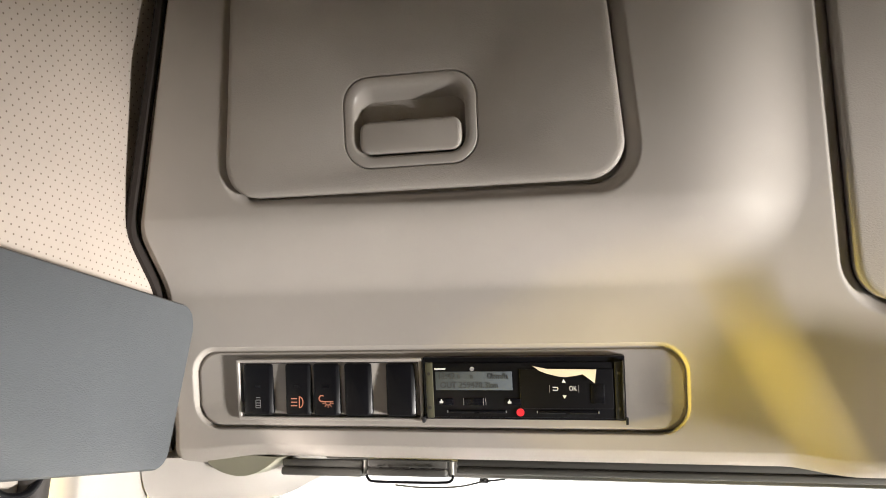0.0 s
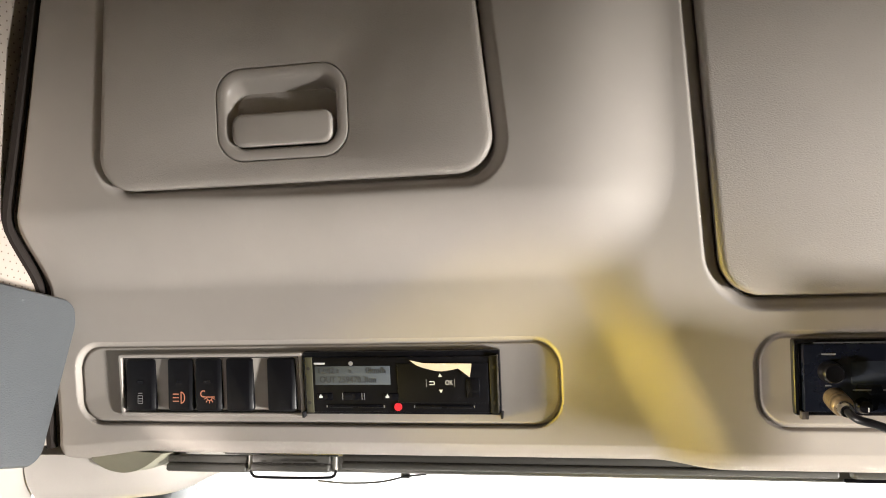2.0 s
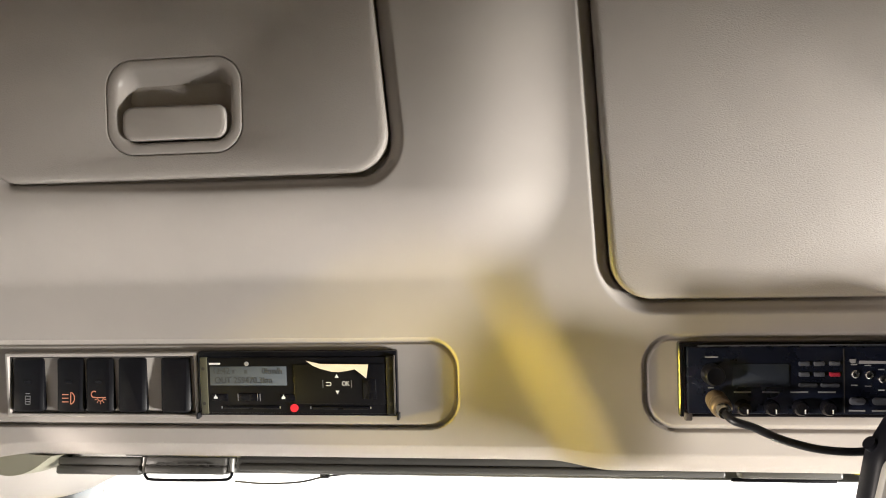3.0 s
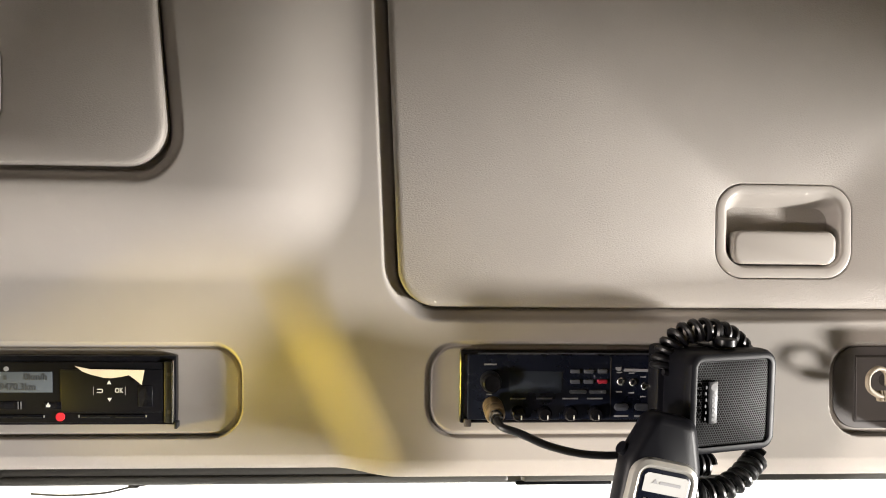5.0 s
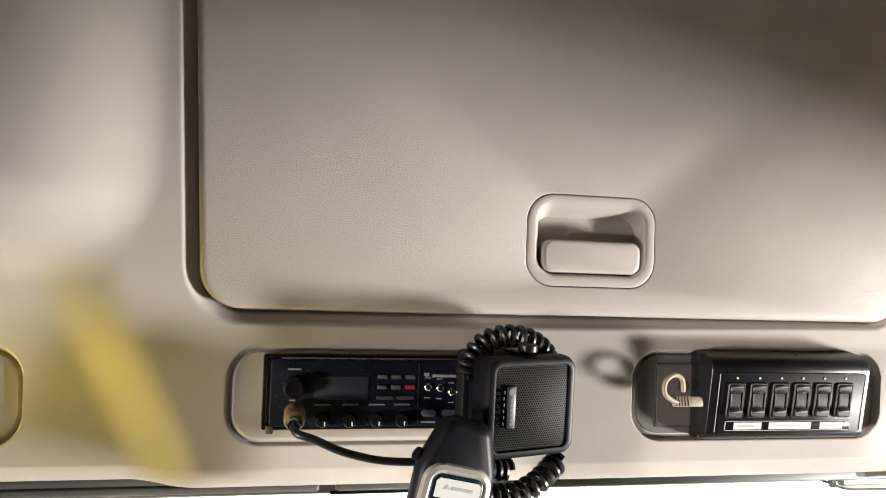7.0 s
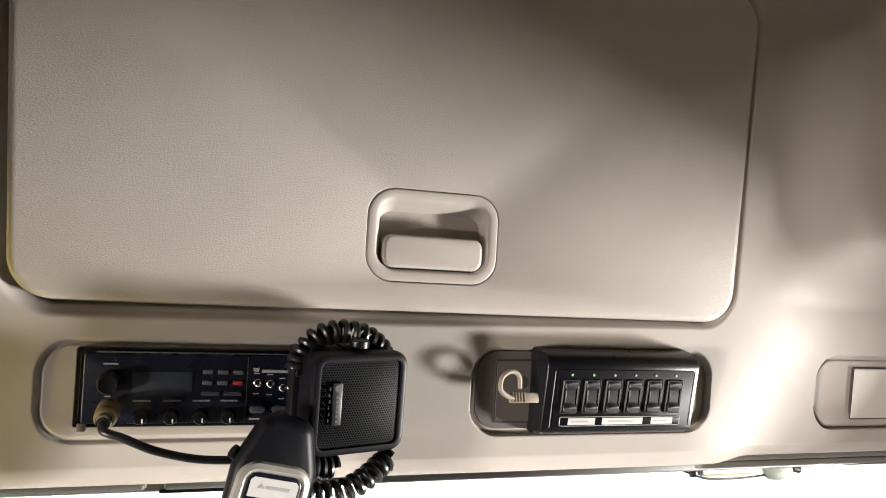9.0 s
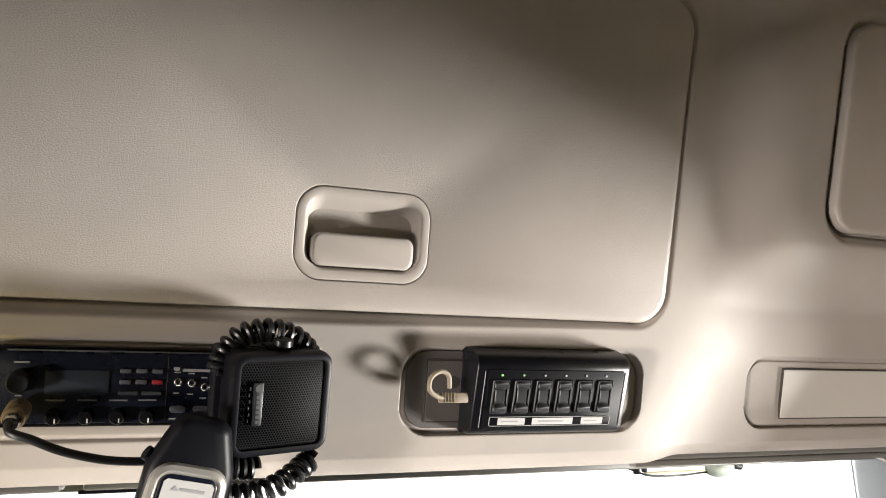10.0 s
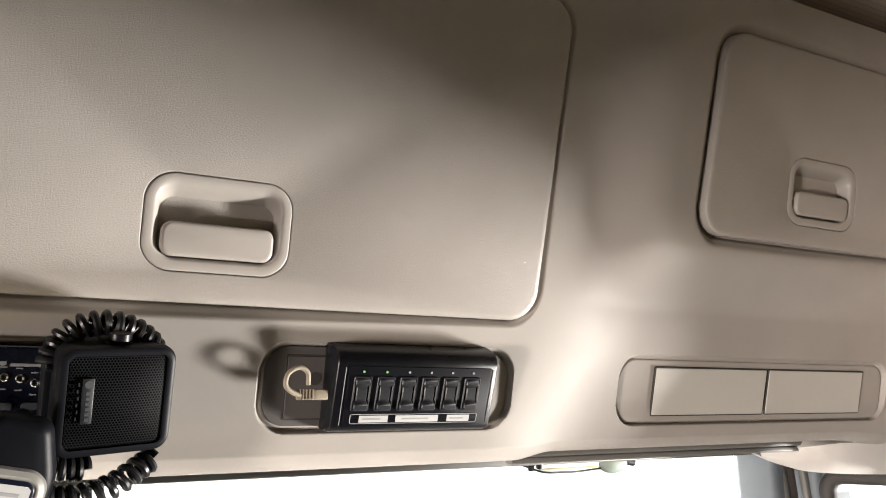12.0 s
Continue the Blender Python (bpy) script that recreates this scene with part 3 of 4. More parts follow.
glass = part("windscreen", box((XC, 1.135, 1.14), (2.08, 0.006, 0.56), 0.001), M_glass, smooth=False)
glass.visible_shadow = False
tagged(glass, "clear windscreen glass with bright sky behind", "windscreen", kind="structure")
for side in (-1, 1):
    pil = part("pillar", box((XC + side * 1.060, 1.085, 1.14), (0.056, 0.09, 0.60), 0.016, 4), M_pillar)
    tagged(pil, "blue-grey plastic windscreen pillar", "pillar", kind="structure")
    inner = part("pillar_lining", box((XC + side * 1.072, 1.000, 1.12), (0.030, 0.06, 0.56), 0.016, 4), M_pillar)
    tagged(inner, "dark grey lining between pillar and door", "pillar", kind="structure")

for k in range(3):
    y = 1.045 - 0.026 * k
    line = bezier([(X_R - 0.012 - 0.004 * k, y + 0.020, 1.428), (X_R - 0.010 - 0.004 * k, y + 0.006, 1.400), (X_R - 0.008 - 0.004 * k, y, 1.350), (X_R - 0.008 - 0.004 * k, y - 0.004, 1.100), (X_R - 0.008 - 0.004 * k, y - 0.004, 0.900)], 8)
    tagged(tube(line, 0.0085, 10, "door_gasket", M_seal if k == 1 else M_trim), "ribbed dark rubber gasket beside the windscreen pillar", "seal", kind="structure")
# added blocker: keeps the yellow lamp off the console's left end
tagged(part("light_block_post", box((X_L - 0.015, 0.770, 1.155), (0.05, 0.120, 0.63), 0.012, 3), M_cover), "plain post added in the left opening to block the yellow lamp", "pillar", kind="structure")

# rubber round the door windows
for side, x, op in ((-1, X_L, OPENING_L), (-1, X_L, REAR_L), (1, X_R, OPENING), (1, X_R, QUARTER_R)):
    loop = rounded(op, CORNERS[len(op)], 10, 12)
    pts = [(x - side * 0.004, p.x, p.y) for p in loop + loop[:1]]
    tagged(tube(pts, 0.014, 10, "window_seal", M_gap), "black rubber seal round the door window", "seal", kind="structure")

# corner covers between console, windscreen and door
for side in (-1, 1):
    lower = bezier([(0.905, 0.955, 1.4225), (0.938, 0.915, 1.4000), (0.973, 0.870, 1.3940), (1.058, 0.830, 1.3910)], 8)
    upper = bezier([(0.900, 0.950, 1.4290), (0.905, 0.865, 1.4360), (0.945, 0.825, 1.4420), (1.062, 0.800, 1.4420)], 8)
    bm = bmesh.new()
    rows = []
    for a, b in zip(lower, upper):
        line = []
        for k in range(7):
            p = a.lerp(b, k / 6)
            sag = 0.006 * math.sin(math.pi * k / 6)
            line.append(bm.verts.new((XC + side * p.x, p.y - sag, p.z - sag)))
        line.append(bm.verts.new((XC + side * b.x, b.y + 0.03, b.z + 0.010)))
        line.append(bm.verts.new((XC + side * a.x, a.y + 0.03, a.z + 0.006)))
        rows.append(line)
    n = len(rows[0])
    for a, b in zip(rows, rows[1:]):
        for k in range(n):
            bm.faces.new((a[k], a[(k + 1) % n], b[(k + 1) % n], b[k]))
    cover = thing("corner_cover", "pale beige plastic cover over the windscreen corner", "trim", kind="structure")
    part("shell", bm, M_cover, cover)
    for k, u in ((0, 0.955), (1, 0.992)):
        part("slot", box((XC + side * u, 0.862 - 0.012 * k, 1.4215), (0.026, 0.010, 0.006), 0.0025), M_blank, cover)

# visor hinge under the console
hinge = bmesh.new()
prof = [(p.x, p.y) for p in bezier([(-0.333, 1.4450, 0), (-0.328, 1.4360, 0), (-0.310, 1.4275, 0), (-0.288, 1.4250, 0), (-0.268, 1.4310, 0), (-0.248, 1.4450, 0)], 5)] + [(-0.290, 1.4475)]
a = [hinge.verts.new((x, 0.812, z)) for x, z in prof]
b = [hinge.verts.new((x + 0.004, 0.846, z + 0.002)) for x, z in prof]
hinge.faces.new(a)
hinge.faces.new(list(reversed(b)))
for k in range(len(prof)):
    hinge.faces.new((a[k - 1], a[k], b[k], b[k - 1]))
tagged(part("hinge_cap", hinge, M_hinge), "grey hinge cap under the end of the console", "hinge", kind="structure")

# second clip of the blind, with a strip of yellow fabric tucked in
clip2 = part("clip", box((0.483, 0.858, 1.4355), (0.094, 0.016, 0.010), 0.003, 3), M_trim, blind)
part("hook", box((0.480, 0.866, 1.4285), (0.098, 0.006, 0.004), 0.0015), M_black, blind)
bm = bmesh.new()
rows = []
for k in range(13):
    u = k / 12
    w = 0.0008 + 0.0055 * u
    rows.append([bm.verts.new((0.474 + 0.075 * u, 0.849 + 0.002 * math.sin(9 * u), 1.4425 - 0.004 * u + d)) for d in (w / 2, -w / 2)]
                + [bm.verts.new((0.474 + 0.075 * u, 0.852 + 0.002 * math.sin(9 * u), 1.4425 - 0.004 * u + d)) for d in (-w / 2, w / 2)])
for a, b in zip(rows, rows[1:]):
    for k in range(4):
        bm.faces.new((a[k], a[(k + 1) % 4], b[(k + 1) % 4], b[k]))
tagged(part("fabric_strip", bm, M_hivis), "yellow-green reflective fabric tucked behind the blind", "fabric")

# small things by the driver's window
tagged(tube(bezier([(-0.408, 0.600, 1.425), (-0.405, 0.618, 1.416), (-0.402, 0.636, 1.416), (-0.402, 0.648, 1.424), (-0.402, 0.654, 1.434)], 6), 0.0035, 10, "coat_hook", M_black), "black plastic hook below the sun visor", "hook")
tagged(tube(bezier([(-0.452, 0.930, 1.386), (-0.442, 0.940, 1.390), (-0.430, 0.950, 1.384), (-0.424, 0.955, 1.372)], 6), 0.005, 10, "hand_strap", M_strapyellow), "yellow strap beside the windscreen pillar", "strap")

# mirror on the front of the cab, outside the windscreen
mirror = thing("front_mirror", "grey-green mirror head on thin arms outside the windscreen", "mirror")
bm = bmesh.new()
bmesh.ops.create_uvsphere(bm, u_segments=24, v_segments=14, radius=1.0, matrix=Matrix.Translation((1.560, 1.330, 1.392)) @ Matrix.Diagonal((0.036, 0.022, 0.020, 1)))
part("head", bm, M_mirrorhead, mirror)
part("knob", rod((1.600, 1.330, 1.395), (1.616, 1.330, 1.392), 0.008, 14), M_charcoal, mirror)
tube(bezier([(1.318, 1.318, 1.404), (1.345, 1.320, 1.394), (1.385, 1.322, 1.382), (1.430, 1.324, 1.380), (1.470, 1.326, 1.380), (1.530, 1.328, 1.384)], 6), 0.0022, 8, "arm", M_charcoal, mirror)
part("glass", box((1.452, 1.326, 1.392), (0.150, 0.004, 0.022), 0.0015), M_glass, mirror, "pale mirror glass")
part("stalk", rod((1.365, 1.325, 1.398), (1.365, 1.158, 1.470), 0.004, 10), M_charcoal, mirror)
part("bracket", box((1.356, 1.322, 1.393), (0.012, 0.010, 0.016), 0.003), M_charcoal, mirror)
part("bracket", box((1.374, 1.322, 1.396), (0.010, 0.010, 0.016), 0.003), M_charcoal, mirror)

wire = thing("wiper_wire", "thin washer wire with a small clip outside the windscreen", "wire")
tube(bezier([(-0.260, 1.322, 1.384), (-0.210, 1.324, 1.381), (-0.150, 1.326, 1.384), (-0.108, 1.327, 1.393), (-0.070, 1.328, 1.398)], 6), 0.0016, 8, "wire", M_charcoal, wire)
part("clip", box((-0.106, 1.327, 1.395), (0.016, 0.008, 0.008), 0.002), M_charcoal, wire)
part("stalk", rod((-0.104, 1.327, 1.398), (-0.104, 1.158, 1.470), 0.003, 10), M_charcoal, wire)

# ---- bay over the driver: switches and tachograph ----
STRIP_Z = 1.515


def on_strip(x, lift=0.0, z=STRIP_Z):
    return frame_on(x, z, strip_y, 0.30, lift - 0.0055)


def ring_frame(w, h, t, n0, n1, r=0.0008):
    """A rectangular frame of bar width t, standing from n0 to n1."""
    outer = rect(-w / 2, -h / 2, w / 2, h / 2, 0.002, 4, 6)
    inner = rect(-w / 2 + t, -h / 2 + t, w / 2 - t, h / 2 - t, 0.0012, 4, 6)
    return loft([flat(outer, n0), flat(outer, n1 - r), flat(inset(outer, r), n1), flat(inset(inner, -r), n1), flat(inner, n1 - r), flat(inner, n0)], False, False)


bank = thing("switch_bank", "taupe framed panel with black rocker switches beside the tachograph", "switch panel", m=on_strip(-0.1835, z=1.5145))
part("frame", ring_frame(0.203, 0.0645, 0.0036, -0.002, 0.0058), M_bezel, bank).location = (-0.0022, 0, 0)
part("joint", ring_frame(0.1962, 0.0574, 0.0018, -0.002, 0.0034), M_gap, bank, "dark joint inside the frame").location = (-0.0022, 0, 0)
part("backing", box((-0.0022, 0, 0.0004), (0.194, 0.055, 0.002), 0.0003), M_bezel, bank, "taupe blanking strips between the switches")


def rocker(u0, u1, name, label=""):
    """A rocker switch: a tall cap that leans out at its foot."""
    w, c = u1 - u0, (u0 + u1) / 2
    base = rect(u0, -0.0268, u1, 0.0268, 0.0030, 5, 6)

    def lean(p, k):
        return k * (0.0085 - 0.0045 * (p.y + 0.0268) / 0.0536)
    top = rect(u0 + 0.0018, -0.0250, u1 - 0.0036, 0.0252, 0.0026, 5, 6)
    rings = [[(p.x, p.y, 0.0) for p in base], [(p.x, p.y, lean(p, 0.72)) for p in base], [(p.x, p.y, lean(p, 0.80)) for p in inset(base, 0.0006)],
             [(p.x, p.y, lean(p, 1.02)) for p in inset(top, -0.0005)], [(p.x, p.y, lean(p, 1.06)) for p in top]]
    return part(name, loft(rings, True, True), M_black, bank, label)


SW = [(-0.0960, -0.0634), (-0.0486, -0.0206), (-0.0174, 0.0110), (0.0166, 0.0454), (0.0612, 0.0910)]
caps = [rocker(a, b, "rocker_switch") for a, b in SW]


def face_n(v):
    return 0.0086 * 1.06 - 0.0048 * (v + 0.0268) / 0.0536 + 0.0004


def stroke(pts, w, mat, parent, name="symbol", n=None):
    """A flat printed line of width w on a switch cap."""
    bm = bmesh.new()
    for a, b in zip(pts, pts[1:]):
        a, b = Vector(a), Vector(b)
        d = (b - a).normalized()
        s = Vector((-d.y, d.x)) * w / 2
        e = d * w * 0.3
        lo = [bm.verts.new((p.x, p.y, (face_n(p.y) if n is None else n))) for p in (a - e + s, a - e - s, b + e - s, b + e + s)]
        bm.faces.new(lo)
    return part(name, bm, mat, parent, smooth=False)


def arc(cx, cy, r, a0, a1, k=14, ry=None):
    ry = r if ry is None else ry
    return [(cx + r * math.cos(radians(a0 + (a1 - a0) * i / k)), cy + ry * math.sin(radians(a0 + (a1 - a0) * i / k))) for i in range(k + 1)]


# fog lamp symbol
cu, cv = -0.0352, -0.0125
stroke(arc(cu + 0.0025, cv, 0.0040, -90, 90, 14, 0.0056) + [(cu + 0.0025, cv + 0.0056), (cu + 0.0025, cv - 0.0056)], 0.0010, M_symbol, caps[1], "lamp_symbol")
for dv in (0.0036, 0, -0.0036):
    stroke([(cu - 0.0065, cv + dv), (cu - 0.0002, cv + dv)], 0.0010, M_symbol, caps[1], "lamp_symbol")
# night light symbol
cu, cv = -0.0036, -0.0118
stroke(arc(cu - 0.0042, cv + 0.0032, 0.0030, 60, 290, 14), 0.0012, M_symbol, caps[2], "moon_symbol")
stroke([(cu - 0.0025, cv), (cu + 0.0080, cv)], 0.0009, M_symbol, caps[2], "lamp_symbol")
stroke(arc(cu + 0.0025, cv - 0.0004, 0.0030, 180, 360, 12), 0.0008, M_symbol, caps[2], "lamp_symbol")
for a in (200, 235, 270, 305, 340):
    p = (math.cos(radians(a)), math.sin(radians(a)))
    stroke([(cu + 0.0025 + p[0] * 0.0042, cv + p[1] * 0.0042), (cu + 0.0025 + p[0] * 0.0062, cv + p[1] * 0.0062)], 0.0007, M_symbol, caps[2], "ray_symbol")
# beacon symbol, unlit
cu, cv = -0.0790, -0.0125
for dv in (0.0045, 0.002, -0.001, -0.0035, -0.006):
    stroke([(cu - 0.0022, cv + dv), (cu + 0.0022, cv + dv)], 0.0007, M_greyprint, caps[0], "beacon_symbol")
stroke([(cu - 0.0026, cv + 0.002), (cu - 0.0026, cv - 0.006)], 0.0006, M_greyprint, caps[0], "beacon_symbol")
stroke([(cu + 0.0026, cv + 0.002), (cu + 0.0026, cv - 0.006)], 0.0006, M_greyprint, caps[0], "beacon_symbol")
for cap, c in ((caps[0], -0.0790), (caps[1], -0.0350), (caps[2], -0.0036)):
    stroke([(c - 0.0028, 0.0035), (c + 0.0028, 0.0035)], 0.0026, M_gloss, cap, "indicator_window")

# tachograph: local plane, millimetres from its middle
tacho = thing("tachograph", "black tachograph with a grey display, red dot and torn paper slip", "tachograph", m=on_strip(0.0155, z=1.5162))
part("housing", box((0, 0, 0.0015), (0.1965, 0.0625, 0.009), 0.0012), M_gloss, tacho)
part("face", box((0, -0.0015, 0.0052), (0.1845, 0.0545, 0.0045), 0.0010), M_black, tacho)
for s in (-1, 1):
    ear = part("ear", box((s * 0.0920, -0.0015, 0.0066), (0.0075, 0.0555, 0.0035), 0.0008), M_olive if s < 0 else M_charcoal, tacho, "screwed side bracket")
    for v in (0.0150, -0.0190):
        part("screw_hole", rod((s * 0.0920 + s * 0.0002, v, 0.0080), (s * 0.0920 + s * 0.0002, v, 0.0086), 0.0017, 14), M_gap, ear)
part("side_blade", box((0.0962, -0.0005, 0.0060), (0.0012, 0.0560, 0.0080), 0.0003), M_chrome, tacho, "bright metal edge")
lcd = part("display", box((-0.0474, 0.0078, 0.0074), (0.0768, 0.0186, 0.0010), 0.0004), M_lcd, tacho, "grey liquid crystal display")
writing("display_text", "12:42", 0.0088, (-0.0742, 0.0124, 0.0081), M_ink, lcd, 0.92)
writing("display_text", "0km/h", 0.0088, (-0.0228, 0.0124, 0.0081), M_ink, lcd, 0.92)
writing("display_text", "OUT 259470.3km", 0.0088, (-0.0518, 0.0034, 0.0081), M_ink, lcd, 0.90)
for u, w in ((-0.0618, 0.0022), (-0.0492, 0.0028)):
    part("display_mark", box((u, 0.0120, 0.0080), (w, 0.0036, 0.0002), 0), M_ink, lcd, smooth=False)
part("printer_door", box((0.0425, 0.0000, 0.0076), (0.0885, 0.0385, 0.0016), 0.0007), M_black, tacho)
part("button_field", box((0.0720, -0.0045, 0.0086), (0.0125, 0.0190, 0.0008), 0.0004), M_gloss, tacho)
paper = [(0.0112, 0.0226), (0.0250, 0.0196), (0.0716, 0.0190), (0.0698, 0.0062), (0.0640, 0.0108), (0.0585, 0.0146), (0.0520, 0.0132), (0.0430, 0.0120), (0.0365, 0.0124), (0.0250, 0.0152), (0.0180, 0.0178)]
slip = part("paper_slip", poly(list(reversed(paper)), 0.0090, 0.0094), M_paper, tacho, "torn scrap of cream paper in the printer slot", smooth=False)
for v in slip.data.vertices:
    v.co.z += 0.0022 * max(0.0, (0.020 - v.co.y) / 0.014)
for pts in ([(0.0386, 0.0062), (0.0424, 0.0062), (0.0405, 0.0096)], [(0.0390, -0.0062), (0.0409, -0.0094), (0.0428, -0.0062)]):
    part("arrow", poly(pts, 0.0084, 0.0088), M_white, tacho, "white arrow mark", smooth=False)
writing("key_text", "OK", 0.0062, (0.0490, 0.0004, 0.0086), M_white, tacho, 0.8)
stroke([(0.0302, 0.0016), (0.0344, 0.0016), (0.0348, 0.0003), (0.0344, -0.0012), (0.0302, -0.0012)], 0.0009, M_white, tacho, "return_mark", 0.0087)
for u in (0.0268, 0.0545):
    part("key_edge", box((u, 0.0002, 0.0085), (0.0004, 0.0075, 0.0003), 0), M_greyprint, tacho, smooth=False)
for c in (-0.0452, 0.0434):
    slot = part("card_slot", box((c, -0.0228, 0.0078), (0.0590, 0.0030, 0.0016), 0.0006), M_gloss, tacho)
    for k in (-0.0150, 0.0150):
        part("slot_lip", box((c + k, -0.0236, 0.0087), (0.0250, 0.0009, 0.0010), 0.0003), M_charcoal, slot)
    for k in (-0.0292, 0.0292):
        part("slot_mark", box((c + k, -0.0226, 0.0086), (0.0010, 0.0022, 0.0004), 0), M_greyprint, slot, smooth=False)
for c in (-0.0806, -0.0126):
    part("driver_key", box((c + 0.004, -0.0132, 0.0078), (0.0160, 0.0066, 0.0010), 0.0005), M_gloss, tacho)
    part("driver_mark", poly([(c + 0.7 * u, -0.0128 + 0.7 * v) for u, v in ((-0.0022, -0.0022), (0.0026, -0.0022), (0.0030, 0.0), (0.0012, 0.0016), (0.0004, 0.0038), (-0.0006, 0.0016), (-0.0024, 0.0002))], 0.0084, 0.0088), M_white, tacho, smooth=False)
part("centre_key", box((-0.0468, -0.0128, 0.0078), (0.0220, 0.0074, 0.0012), 0.0006), M_gloss, tacho)
for u in (-0.0580, -0.0382, -0.0358):
    part("key_edge", box((u, -0.0128, 0.0083), (0.0005, 0.0068, 0.0004), 0), M_greyprint, tacho, smooth=False)
part("red_dot", rod((-0.0022, -0.0232, 0.0070), (-0.0022, -0.0232, 0.0088), 0.0038, 24), M_red, tacho, "round red sticker")
part("maker_mark", poly([(-0.0860, 0.0188), (-0.0754, 0.0188), (-0.0748, 0.0206), (-0.0866, 0.0206)], 0.0074, 0.0078), M_white, tacho, smooth=False)
part("approval_mark", turned([(0.0010, 0.0), (0.0022, 0.0), (0.0022, 0.0003), (0.0010, 0.0003)], 18, Matrix.Translation((-0.0484, 0.0196, 0.0075))), M_greyprint, tacho)
for s in (-1, 1):
    part("corner_tab", box((s * 0.0990 - 0.0004, -0.0312, 0.0056), (0.0026, 0.0060, 0.0085), 0.0006), M_charcoal, tacho)

# ---- blank panels in the far bay ----
for u0, u1 in ((1.1978, 1.3940), (1.3968, 1.5940)):
    c, w = (u0 + u1) / 2, u1 - u0
    top = thing("blank_panel", "plain satin taupe blanking panel in its slot", "blanking panel", "blank panels", m=on_strip(c, 0.0008, 1.5138))
    part("slot", ring_frame(w - 0.0002, 0.0622, 0.0018, -0.002, 0.0014, 0.0003), M_gap, top, "dark joint round the panel")
    part("panel", plate(rect(-w / 2 + 0.0016, -0.0296, w / 2 - 0.0016, 0.0296, 0.0012, 4, 6), -0.002, 0.0022, 0.0007), M_blank, top, smooth=False)

# ---- radio ----
radio = thing("cb_radio", "black two-way radio with dark display, knobs and grey keys", "radio", m=frame_on(0.4665, 1.5170, lambda z: 0.7535 + 0.0 * z, 0.27))
part("surround", ring_frame(0.1990, 0.0650, 0.0040, -0.012, -0.004), M_gloss, radio, "black mounting frame")
part("case", box((0, 0, -0.016), (0.1850, 0.0560, 0.026), 0.001), M_gloss, radio)
part("face", plate(rect(-0.0930, -0.0288, 0.0930, 0.0288, 0.002, 5, 8), -0.005, 0.0, 0.0012), M_navy, radio)
# grey bar in place of the highlight along the radio's bezel
part("edge_highlight", box((0.004, 0.0300, -0.0010), (0.176, 0.0010, 0.0020), 0.0003), M_key, radio, "thin grey bar painting the highlight above the face")
part("flange", box((-0.0925, -0.0318, -0.0040), (0.0065, 0.0070, 0.0070), 0.0012), M_insert, radio, "grey fixing flange")
part("side_plate", box((-0.0905, 0.0, -0.0030), (0.0016, 0.0560, 0.0050), 0.0004), M_trim, radio, "bare metal side plate")
part("display", plate(rect(-0.0560, -0.0050, -0.0095, 0.0146, 0.0010, 4, 6), -0.001, 0.0010, 0.0004), M_lcd_off, radio, "dark switched-off display")
for v in (0.0145, 0.0054):
    for i, u in enumerate((0.0024, 0.0146, 0.0270)):
        part("key", plate(rect(u - 0.0042, v - 0.0018, u + 0.0042, v + 0.0018, 0.0008, 3, 3), -0.001, 0.0020, 0.0006), M_redkey if (v < 0.01 and i == 2) else M_key, radio, "red key" if (v < 0.01 and i == 2) else "")
for u in (0.0052, 0.0230):
    part("key", plate(rect(u - 0.0075, -0.0054, u + 0.0075, -0.0022, 0.0012, 3, 3), -0.001, 0.0020, 0.0006), M_key, radio)
for u in (-0.0480, -0.0248, -0.0016, 0.0205):
    knob = part("knob", turned([(0.0066, 0.0), (0.0064, 0.004), (0.0056, 0.0070), (0.0050, 0.0080), (0.0030, 0.0083)], 26, Matrix.Translation((u, -0.0225, 0))), M_gloss, radio)
    part("pointer", box((u + 0.0018, -0.0246, 0.0083), (0.0011, 0.0036, 0.0006), 0.0002), M_white, knob, smooth=False)
    part("knob_label", box((u, -0.0098, 0.0004), (0.0140, 0.0013, 0.0004), 0), M_greyprint, radio, smooth=False)
part("volume_knob", turned([(0.0092, 0.0), (0.0090, 0.008), (0.0082, 0.0125), (0.0070, 0.0136), (0.0040, 0.0130)], 30, Matrix.Translation((-0.0730, 0.0060, 0))), M_black, radio)
part("knob_label", box((-0.0730, 0.0205, 0.0004), (0.0110, 0.0014, 0.0004), 0), M_greyprint, radio, smooth=False)
part("knob_label", box((-0.0740, -0.0060, 0.0004), (0.0048, 0.0012, 0.0004), 0), M_greyprint, radio, smooth=False)
part("divider", box((0.0346, 0, 0.0002), (0.0006, 0.0540, 0.0004), 0), M_gap, radio, smooth=False)
part("maker_mark", poly([(0.0462, 0.0142), (0.0700, 0.0142), (0.0700, 0.0164), (0.0470, 0.0168)], 0.0002, 0.0006), M_greyprint, radio, smooth=False)
part("maker_mark", poly([(0.0410, 0.0146), (0.0436, 0.0152), (0.0442, 0.0180), (0.0390, 0.0182), (0.0392, 0.0158)], 0.0002, 0.0006), M_greyprint, radio, smooth=False)
